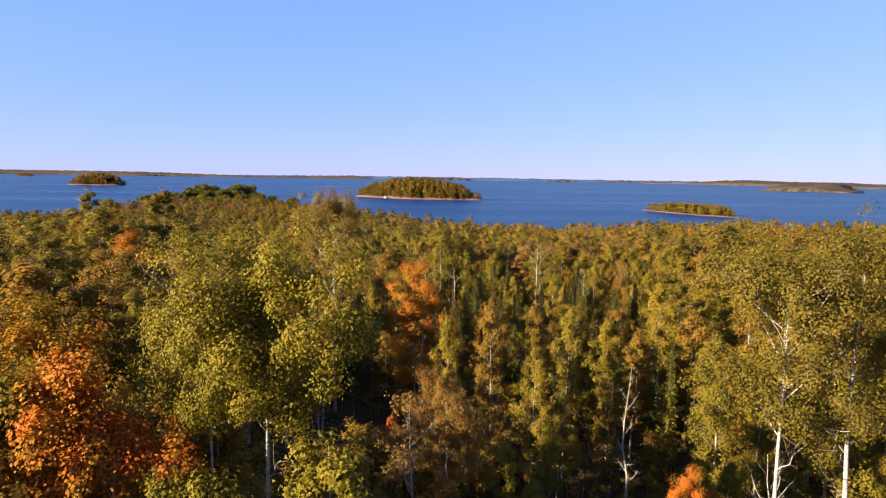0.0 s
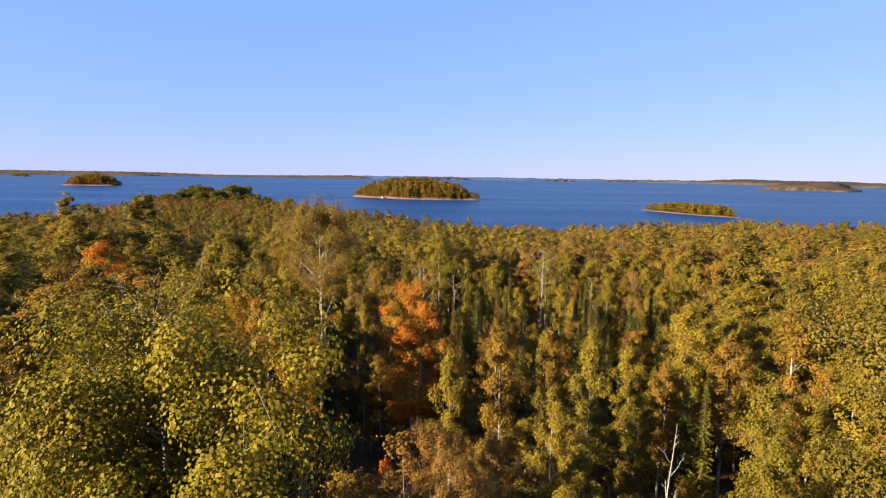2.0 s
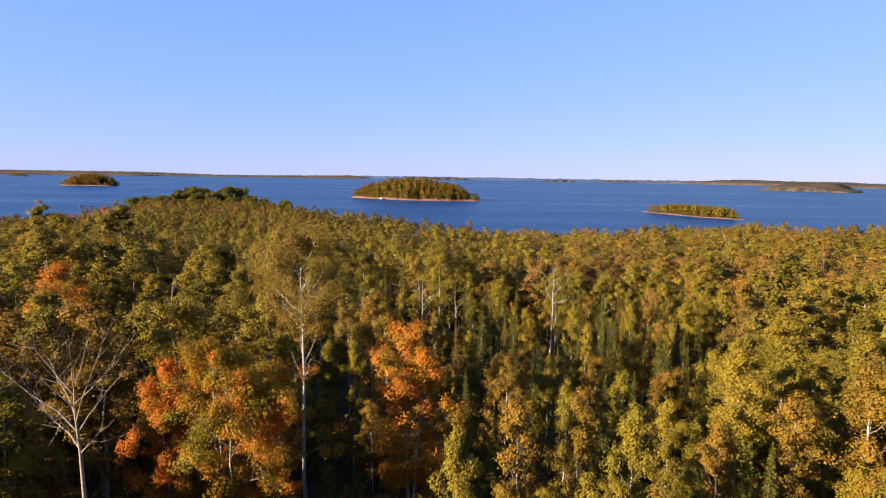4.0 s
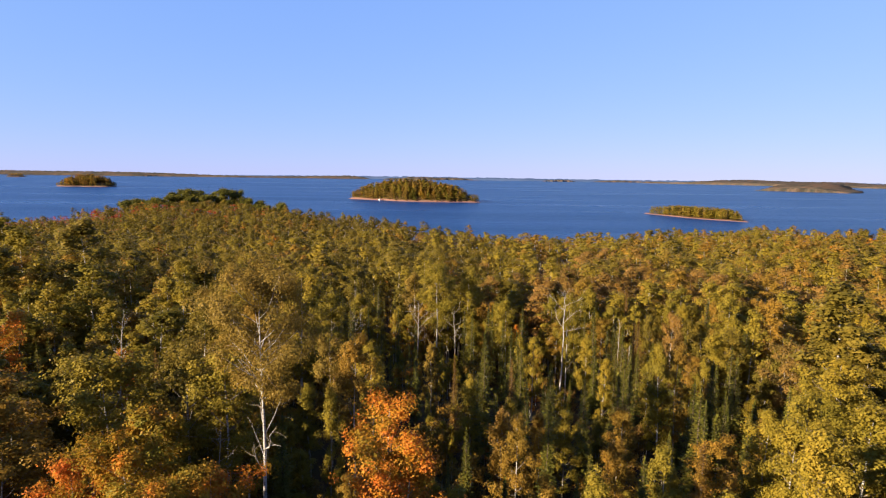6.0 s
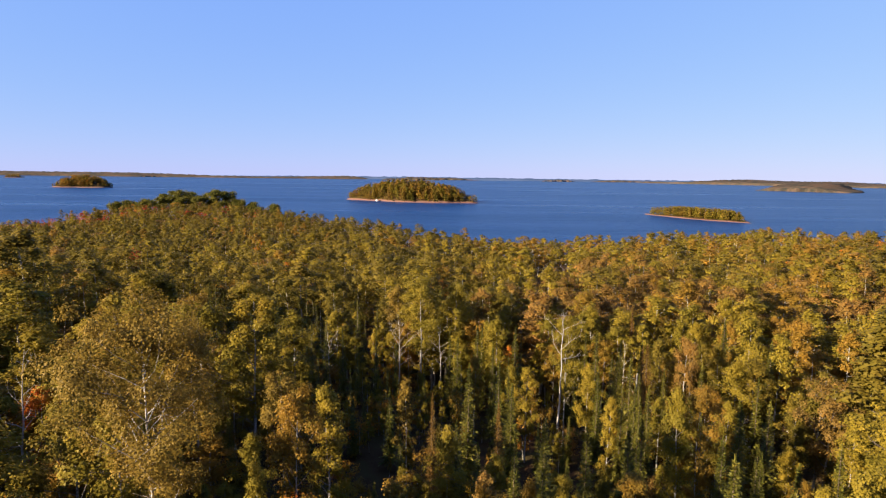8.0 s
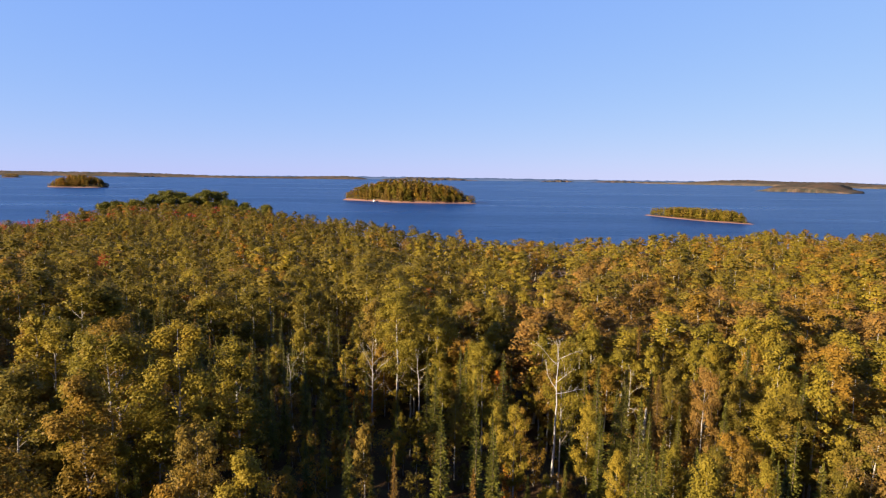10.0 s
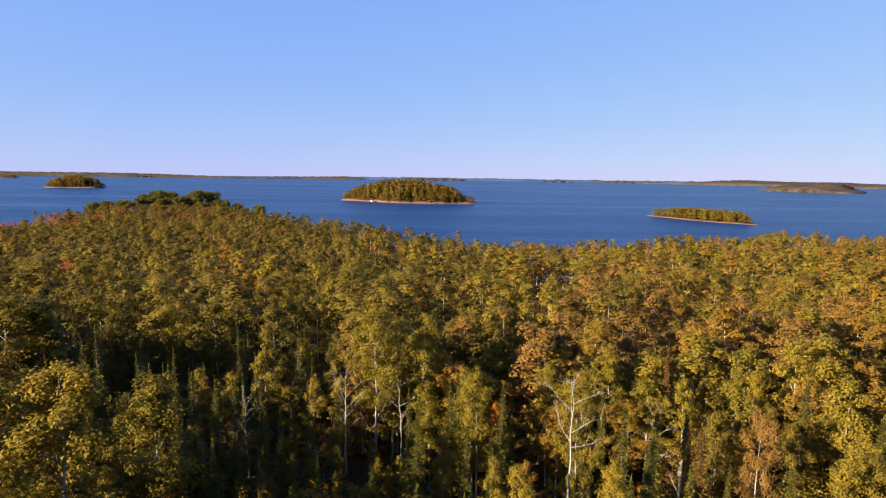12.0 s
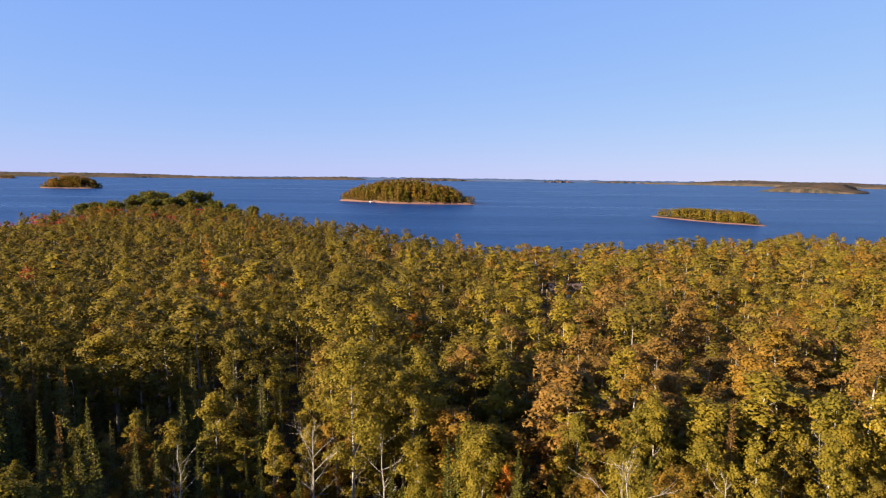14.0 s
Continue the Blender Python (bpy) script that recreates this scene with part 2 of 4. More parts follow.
def leaves_at(rng, centres, size, blades=True, out=None, loose=0.8):
    """Leaves that face roughly outwards from their clump and crown; whole blades, or plain three-cornered ones."""
    n = len(centres)
    normal = unit(rng, n) * loose + np.array([0, 0, 0.25])
    if out is not None:
        normal = normal + out
    normal /= np.linalg.norm(normal, axis=1)[:, None] + 1e-9
    a = np.cross(normal, unit(rng, n))
    a /= np.linalg.norm(a, axis=1)[:, None] + 1e-9
    s = size * rng.uniform(0.7, 1.35, n)
    if blades:
        return kites(centres, a, normal, s, s * rng.uniform(0.72, 0.98, n))
    b, s = np.cross(normal, a), s[:, None]
    v = np.stack([centres - a * s * 0.5 - b * s * 0.35, centres + a * s * 0.5 - b * s * 0.35, centres + b * s * 0.6], 1).reshape(-1, 3)
    return v, np.arange(len(v)).reshape(-1, 3)


def curve_points(start, direction, length, n, rng, lift=0.25, wobble=0.08):
    """A limb that bends upwards as it goes."""
    d = np.array(direction, float)
    pts = [np.array(start, float)]
    for i in range(n):
        d = d + np.array([0, 0, lift / n]) + rng.normal(size=3) * wobble
        d /= np.linalg.norm(d)
        pts.append(pts[-1] + d * length / n)
    return np.array(pts)


def along(line, q):
    """The point at share q of a limb of four pieces."""
    j = min(3, int(q * 4))
    return line[j] + (line[j + 1] - line[j]) * (q * 4 - j)


def broadleaf(seed, h, base, radius, limbs, n_leaves, size, r0, detail=2, lean=0.03, low_dead=0, stems=1, shape=0.42, blades=False, rise=1.0, clump=0.16, fill=5, pale=False):
    """Trunk, limbs and leaves of a broad-leaved tree. base: where the crown begins (share of h); clump: size of the leaf tufts
    (share of the crown's radius); fill: tufts a limb; pale: limbs with the trunk's own bark."""
    rng = np.random.default_rng(seed)
    trunk, wood, tips, rads = Wood(), Wood(), [], []
    for s in range(stems):
        off = rng.normal(size=2) * (0.0 if s == 0 else 0.08 * h)
        m = 9 if detail > 0 else 4
        z = np.linspace(0, 1, m)
        sway = np.cumsum(rng.normal(size=(m, 2)) * lean * h / 6, axis=0)
        sway -= sway[0]
        foot = rng.normal(size=2) * (0 if s == 0 else 0.35)
        pts = np.column_stack([sway + foot + off * (z ** 0.9)[:, None], z * h * (0.95 if s == 0 else rng.uniform(0.8, 0.93))])
        trunk.tube(pts, r0 * (1 - 0.93 * z ** 1.1) * (1 if s == 0 else 0.75), 8 if detail > 1 else (6 if detail == 1 else 3))
        n_here = limbs if s == 0 else limbs * 2 // 3
        for i in range(n_here):
            u = base + (0.97 - base) * ((i + rng.uniform(0, 0.8)) / n_here)
            c = (u - base) / (1 - base)
            p0 = np.array([np.interp(u, z, pts[:, k]) for k in range(3)])
            prof = (min(c / shape, 1.0) ** 0.5 * 0.55 + 0.45) if c < shape else max(0.16, math.cos((c - shape) / (1 - shape) * 1.45))
            ln = radius * prof * rng.uniform(0.55, 1.3)
            az = i * 2.399 + rng.uniform(-0.5, 0.5) + s
            up = (rng.uniform(0.25, 0.75) + 0.6 * c) * rise
            d = np.array([math.cos(az), math.sin(az), up])
            limb = curve_points(p0, d / np.linalg.norm(d), ln, 4, rng, 0.25, 0.13 if detail > 0 else 0.08)
            rr = r0 * (1 - 0.85 * u) * 0.42 + 0.008
            if detail > 0:
                (trunk if pale else wood).tube(limb, rr * np.array([1, 0.72, 0.5, 0.32, 0.12]), 5 if detail > 1 else 3)
            if not n_leaves:
                for k in range(7):
                    q = rng.uniform(0.3, 0.95)
                    dd = (along(limb, min(q + 0.05, 1.0)) - along(limb, q)) / (ln * 0.05) + rng.normal(size=3) * 0.75 + np.array([0, 0, 0.2])
                    t = curve_points(along(limb, q), dd / np.linalg.norm(dd), ln * rng.uniform(0.25, 0.5), 2, rng)
                    wood.tube(t, rr * np.array([0.36, 0.22, 0.06]), 3)
                continue
            for k in range(fill):
                q = rng.uniform(0.2, 1.0) ** 0.7
                a = along(limb, q)
                dd = rng.normal(size=3) * np.array([1, 1, 0.8]) + np.array([math.cos(az) * 0.5, math.sin(az) * 0.5, 0.45])
                e = a + dd / np.linalg.norm(dd) * ln * rng.uniform(0.08, 0.42)
                if detail > 0:
                    wood.tube([a, (a + e) / 2 + rng.normal(size=3) * 0.04 * ln, e], rr * np.array([0.36, 0.22, 0.06]), 3)
                tips.append(e)
                rads.append(rng.uniform(0.6, 1.4))
            tips.append(limb[4])
            rads.append(rng.uniform(0.7, 1.2))
        if n_leaves:
            tips.append(pts[-1] + np.array([0, 0, 0.02 * h]))
            rads.append(0.8)
    for i in range(low_dead):
        u = rng.uniform(base * 0.62, base * 1.1)
        az = rng.uniform(0, 6.28)
        p0 = np.array([np.interp(u, z, pts[:, k]) for k in range(3)])
        limb = curve_points(p0, np.array([math.cos(az), math.sin(az), rng.uniform(0.5, 1.5)]), radius * rng.uniform(0.4, 0.8), 5, rng, 0.3, 0.22)
        (trunk if pale else wood).tube(limb, np.linspace(r0 * 0.2, 0.008, 6), 4)
        for k in range(4):
            t = curve_points(limb[1 + k], rng.normal(size=3) + np.array([math.cos(az), math.sin(az), 0.3]), radius * 0.3, 3, rng, 0.2, 0.3)
            wood.tube(t, np.linspace(r0 * 0.1, 0.005, 4), 3)
    lv = None
    if n_leaves:
        tips, rads = np.array(tips), np.array(rads) * clump * radius
        share = rads ** 2 * rng.gamma(4.0, 1.0, len(tips))
        pick = rng.choice(len(tips), n_leaves, p=share / share.sum())
        way = unit(rng, n_leaves) + np.array([0, 0, 0.15])
        lobes = 1 + 0.45 * np.sin(way[:, 0] * 5 + pick) * np.sin(way[:, 1] * 5 + 2 * pick) * np.sin(way[:, 2] * 4 + 3 * pick)
        c = tips[pick] + way * (rads[pick] * lobes * (0.35 + 0.75 * rng.uniform(size=n_leaves) ** 0.6))[:, None] * np.array([1, 1, 0.85])
        c[:, 2] -= 0.1 * rads[pick]
        mid = np.array([pts[-1][0] * 0.7, pts[-1][1] * 0.7, h * (base + 0.42 * (1 - base))])
        far = (c - mid) / np.array([radius, radius, h * (1 - base) * 0.6])
        lv = leaves_at(rng, c, size, blades, far * 0.55 + way * 0.75 if detail > 0 else far * 0.8 + way * 0.8, 0.62 if detail > 0 else 0.3)
    return trunk.arrays(), lv, wood.arrays() if wood.n else None


def spruce(seed, h, radius, whorls, per, sprays, detail=2):
    """A narrow spire: whorls of drooping boughs, each bough a row of needle sprays."""
    rng = np.random.default_rng(seed)
    trunk = Wood()
    z = np.linspace(0, 1, 5)
    trunk.tube(np.column_stack([rng.normal(size=(5, 2)) * 0.02, z * h]), 0.012 * h * (1 - 0.94 * z) + 0.008, 6 if detail > 1 else 3)
    C, A, N, L, W = [], [], [], [], []
    for i in range(whorls):
        u = (i + 0.5) / whorls
        zz = h * (0.10 + 0.89 * u)
        reach = radius * ((1 - u) ** 0.85) * rng.uniform(0.75, 1.15) + 0.10
        for k in range(per):
            az = 6.283 * (k + rng.uniform(-0.35, 0.35)) / per + i * 1.3
            ln = reach * rng.uniform(0.6, 1.2)
            out = np.array([math.cos(az), math.sin(az), 0])
            droop = -0.42 + 0.75 * u
            for s in range(sprays):
                q = (s + 0.65) / sprays
                for side in ((-1, 1) if sprays > 1 else (0,)):
                    ax = out + np.array([0, 0, droop * 0.9 + 0.3 * (q - 0.5)]) + np.cross(out, [0, 0, 1]) * side * rng.uniform(0.25, 0.7)
                    C.append(np.array([0, 0, zz]) + out * ln * q + np.array([0, 0, droop * ln * q + rng.normal() * 0.05]))
                    A.append(ax)
                    N.append(np.array([0, 0, 1]) + rng.normal(size=3) * 0.35)
                    sl = max(ln / sprays * 1.5, 0.16) * rng.uniform(0.8, 1.2)
                    L.append(sl)
                    W.append(sl * rng.uniform(0.4, 0.62) if sprays > 1 else sl * 0.55)
    for k in range(5):
        C.append(np.array([0, 0, h + 0.05]))
        A.append(np.array([0, 0, 1.0]) + rng.normal(size=3) * 0.15)
        N.append(rng.normal(size=3))
        L.append(0.6)
        W.append(0.12)
    lv = kites(np.array(C), np.array(A), np.array(N), np.array(L), np.array(W))
    return trunk.arrays(), lv, None


# ---- terrain ----
SHORE_X = np.array([-900, -460, -370, -335, -310, -290, -275, -262, -246, -225, -200, -172, -145, -112, -85, -60, -20, 0, 28, 60, 84, 130, 184, 217, 300, 420, 900])
SHORE_Y = np.array([60, 170, 240, 300, 370, 425, 458, 476, 492, 502, 506, 502, 484, 450, 428, 412, 368, 338, 305, 308, 318, 338, 358, 352, 350, 330, 250])
SLOPE_Y = np.array([-300, -20, 20, 50, 100, 150, 200, 300, 420])
SLOPE_Z = np.array([17, 14.2, 13.2, 12.0, 9.3, 6.6, 4.6, 2.2, 2.0])


def shore(x):
    return np.interp(x, SHORE_X, SHORE_Y) + 4 * np.sin(x * 0.11) + 2.5 * np.sin(x * 0.31 + 1)


def ground_z(x, y):
    """Height of the ground: the wooded slope, the knoll of the point, the lake bed."""
    s = shore(x) - y
    z = np.interp(y, SLOPE_Y, SLOPE_Z)
    z = z + 5.0 * np.exp(-(((x + 178) / 60) ** 2 + ((y - 440) / 55) ** 2)) + 2.0 * np.exp(-((x + 90) / 50) ** 2 - ((y - 330) / 90) ** 2)
    z = z + 3.5 * np.exp(-((x + 62) / 34) ** 2 - ((y - 102) / 42) ** 2)
    z = z + 0.5 * np.sin(x * 0.13 + 0.5) * np.sin(y * 0.11) + 0.25 * np.sin(x * 0.37) * np.cos(y * 0.41)
    bank = np.clip(s / 14.0, -1.0, 1.0)
    return np.where(s > 0, np.minimum(z, 0.25 + 0.12 * s + (z - 0.25) * np.clip(s / 60, 0, 1)) * np.clip(bank * 3, 0, 1) + 0.0, np.maximum(0.35 * s, -5.0))


def grid_mesh(name, xs, ys, zf, mats):
    X, Y = np.meshgrid(xs, ys)
    v = np.column_stack([X.ravel(), Y.ravel(), zf(X.ravel(), Y.ravel())])
    nx, ny = len(xs), len(ys)
    i = np.arange(nx * ny).reshape(ny, nx)
    f = np.stack([i[:-1, :-1], i[:-1, 1:], i[1:, 1:], i[1:, :-1]], -1).reshape(-1, 4)
    return mesh_from(name, v, f, mats, smooth=True)


gx = np.concatenate([[-6000, -3000, -1500], np.linspace(-900, -320, 30), np.arange(-312, 330, 5.0), np.linspace(340, 900, 29), [1500, 3000, 6000]])
gy = np.concatenate([[-1500, -700, -300], np.arange(-120, 530, 5.0), [560, 700, 1200, 2500, 6000]])
tagged(new("ground", grid_mesh("ground", gx, gy, ground_z, [GROUND])), "dark leaf-littered forest floor sloping down to the lake", "ground", kind="structure")
tagged(new("water", grid_mesh("water", np.array([-6500, -2500, -900, -300, 300, 900, 2500, 6500.0]), np.array([40, 200, 400, 700, 1200, 2200, 3600, 6500.0]), lambda x, y: 0 * x, [WATER])),
       "deep blue wind-rippled lake reaching to the horizon", "lake", kind="structure")

# ---- tree prototypes ----
PROTO = {}
PROTO_H = {}


def joined(trunk, limbs):
    """Trunk and limbs as one mesh's arrays, with a material slot for each."""
    if limbs is None:
        return trunk, np.zeros(len(trunk[1]), int)
    return (np.concatenate([trunk[0], limbs[0]]), np.concatenate([trunk[1], limbs[1] + len(trunk[0])])), np.repeat([0, 1], [len(trunk[1]), len(limbs[1])])


def proto(kind, level, height, made, bark):
    """Keeps the arrays and shared meshes of one tree form."""
    trunk, lv, limbs = made
    wood, slots = joined(trunk, limbs)
    e = {"wood": wood, "leaf": lv}
    if level < 2:
        e["m_wood"] = mesh_from(kind + "_trunk", *wood, [BARK[bark], BARK["limb"]], slots, smooth=True)
        e["m_leaf"] = mesh_from(kind + "_crown", *lv, [LEAF["aspen"]])
    PROTO.setdefault((kind, level), []).append(e)
    PROTO_H[(kind, level)] = height


# level -1: the tall trees beside the path; 0 near, 1 middle, 2 and 3 far
proto("poplar", -1, 20, broadleaf(505, 20, 0.77, 3.7, 26, 52000, 0.085, 0.2, 2, low_dead=6, blades=True, clump=0.15, fill=8, shape=0.45, rise=0.75), "white")
proto("poplar", -1, 20, broadleaf(506, 20, 0.79, 3.3, 22, 34000, 0.085, 0.17, 2, low_dead=4, blades=True, clump=0.16, fill=7, shape=0.45, rise=0.8), "white")
for i in range(3):
    proto("aspen", -1, 20, broadleaf(510 + i, 20, 0.62, 3.4, 28, 44000, 0.08, 0.17, 2, blades=True, fill=7, low_dead=3, rise=0.8), "white")
    proto("birch", -1, 19, broadleaf(520 + i, 19, 0.66, 3.6, 24, 34000, 0.086, 0.16, 2, low_dead=9, blades=True, fill=8, clump=0.14, pale=True, rise=0.9), "white")
    proto("maple", -1, 16, broadleaf(530 + i, 16, 0.3, 3.4, 22, 46000, 0.1, 0.14, 2, stems=2, shape=0.5, blades=True, clump=0.135, fill=9, rise=1.0), "grey")
for i in range(4):
    proto("aspen", 0, 12, broadleaf(10 + i, 12, 0.26, 1.75, 26, 12500, 0.102, 0.1, 2, shape=0.33, clump=0.2, fill=6), ("white", "grey")[i % 2])
    proto("birch", 0, 12, broadleaf(20 + i, 12, 0.36, 2.3, 24, 12500, 0.102, 0.1, 2, low_dead=5, fill=7), "white")
    proto("maple", 0, 12, broadleaf(30 + i, 12, 0.26, 2.7, 22, 13500, 0.115, 0.13, 2, shape=0.5, fill=7, rise=1.0), "grey")
    proto("spruce", 0, 10, spruce(40 + i, 10, 0.95, 42, 9, 4, 2), "brown")
for i in range(6):
    proto("aspen", 1, 12, broadleaf(110 + i, 12, 0.24, 1.55 + 0.09 * i, 22, 5900, 0.144, 0.1, 1, shape=0.33, clump=0.2, fill=6), ("white", "grey")[i % 2])
    proto("birch", 1, 12, broadleaf(120 + i, 12, 0.3, 2.05, 20, 5900, 0.144, 0.1, 1, low_dead=2, fill=7), ("white", "grey")[i % 2])
    proto("maple", 1, 12, broadleaf(130 + i, 12, 0.24, 2.5, 20, 6500, 0.152, 0.12, 1, shape=0.5, fill=7), "grey")
    proto("shrub", 1, 4, broadleaf(150 + i, 4, 0.12, 1.5, 10, 1800, 0.12, 0.03, 1, stems=3, shape=0.5, fill=4, clump=0.2), "grey")
    proto("spruce", 1, 10, spruce(140 + i, 10, 0.9, 32, 7, 3, 1), "brown")
    # 4: low full crowns, for the islands
    for level, base, n, size in ((2, 0.26, 1700, 0.21), (3, 0.28, 580, 0.365), (4, 0.08, 200, 0.7)):
        proto("aspen", level, 12, broadleaf(210 + i, 12, base, 1.6 + 0.12 * i, 13, n, size, 0.09, 0, shape=0.40, clump=0.3, fill=2), "white")
        proto("birch", level, 12, broadleaf(220 + i, 12, base, 2.0, 13, n, size, 0.1, 0, shape=0.40, clump=0.27, fill=2), "white")
        proto("maple", level, 12, broadleaf(230 + i, 12, base, 2.5, 13, n, size, 0.13, 0, shape=0.5, clump=0.26, fill=2), "grey")
        proto("spruce", level, 10, spruce(240 + i, 10, 1.2, 18 if level == 2 else 11, 7 if level == 2 else 5, 1, 0), "brown")

LABEL = {
    ("aspen", "aspen"): "slender white-barked aspen with yellow-green autumn leaves",
    ("aspen", "green"): "white-barked poplar still in full green leaf",
    ("poplar", "leafy"): "tall white-barked poplar in full yellow-green leaf",
    ("aspen", "leafy"): "tall white-barked aspen in full yellow-green leaf",
    ("aspen", "gold"): "slender aspen turned golden yellow in the woods",
    ("aspen", "rust"): "slender aspen with rust-brown autumn leaves",
    ("aspen", "birch"): "aspen with thinning olive-brown leaves",
    ("birch", "birch"): "white paper birch with thinning ochre leaves",
    ("birch", "aspen"): "white paper birch with yellow-green leaves",
    ("birch", "leafy"): "young birch in full yellow-green leaf below the poplars",
    ("birch", "green"): "white paper birch still in green leaf",
    ("birch", "gold"): "white paper birch turned golden yellow",
    ("birch", "rust"): "white paper birch with rusty autumn leaves",
    ("maple", "orange"): "bright orange autumn maple among green trees",
    ("maple", "amber"): "amber and orange autumn maple on the slope",
    ("maple", "gold"): "golden yellow maple on the forest slope",
    ("maple", "rust"): "rust-brown maple in the understorey",
    ("maple", "red"): "dark red autumn maple in the woods",
    ("maple", "green"): "rounded green maple in the woods",
    ("shrub", "rust"): "low rust-brown shrub on the forest floor",
    ("shrub", "birch"): "low olive-brown shrub on the forest floor",
    ("shrub", "amber"): "low amber-leaved shrub on the forest floor",
    ("shrub", "green"): "low green-leaved shrub on the forest floor",
    ("spruce", "spruce"): "narrow dark green spruce with a pointed top",
    ("spruce", "rust"): "browning dead-needled spruce spire",
}


def tree(kind, tone, level, x, y, top=None, height=None, wide=1.0, turn=0.0, form=0, label=""):
    """One tree as a thing of its own, standing on the ground, with trunk, limbs and crown."""
    z = float(ground_z(np.array(x), np.array(y))) - 0.05
    h = height if height else top - z
    e = PROTO[(kind, level)][form % len(PROTO[(kind, level)])]
    s = h / PROTO_H[(kind, level)]
    sort = "poplar" if tone == "green" and kind == "aspen" else kind
    root = new(sort if sort == "shrub" else sort + "_tree")
    root.empty_display_size = 0.3
    root.matrix_basis = pose(x, y, z, 0, 0, turn) @ Matrix.Diagonal((s * wide, s * wide, s, 1))
    for nm, key in (("trunk", "m_wood"), ("crown", "m_leaf")):
        if e[key]:
            ob = new(nm, e[key])
            ob.parent = root
            if key == "m_leaf":
                ob.material_slots[0].link = 'OBJECT'
                ob.material_slots[0].material = LEAF[tone]
    tagged(root, label or LABEL[(kind, tone)], sort, "shrubs of the forest floor" if sort == "shrub" else "hillside " + sort + " trees")
    return root


class Stuff:
    """Many trees joined into one mesh, a material slot for each tone."""
    def __init__(self):
        self.v, self.f, self.m, self.n = [], [], [], 0
        self.slots = {}

    def slot(self, mat):
        return self.slots.setdefault(mat.name, (len(self.slots), mat))[0]

    def add(self, arrays, mat, m):
        v, f = arrays
        self.v.append(v @ m[:3, :3].T + m[:3, 3])
        self.f.append(f + self.n)
        self.m.append(np.full(len(f), self.slot(mat)))
        self.n += len(v)

    def plant(self, kind, tone, level, x, y, z, h, wide, turn, form, wood=True):
        e = PROTO[(kind, level)][form % len(PROTO[(kind, level)])]
        s = h / PROTO_H[(kind, level)]
        m = np.array(pose(x, y, z, 0, 0, turn) @ Matrix.Diagonal((s * wide, s * wide, s, 1)))
        if wood:
            self.add(e["wood"], BARK["brown" if kind == "spruce" else "grey"], m)
        self.add(e["leaf"], LEAF[tone], m)

    def finish(self, name, label):
        me = mesh_from(name, np.concatenate(self.v), self.f, [s[1] for s in self.slots.values()], np.concatenate(self.m))
        return tagged(new(name, me), label, "woods", kind="stuff")


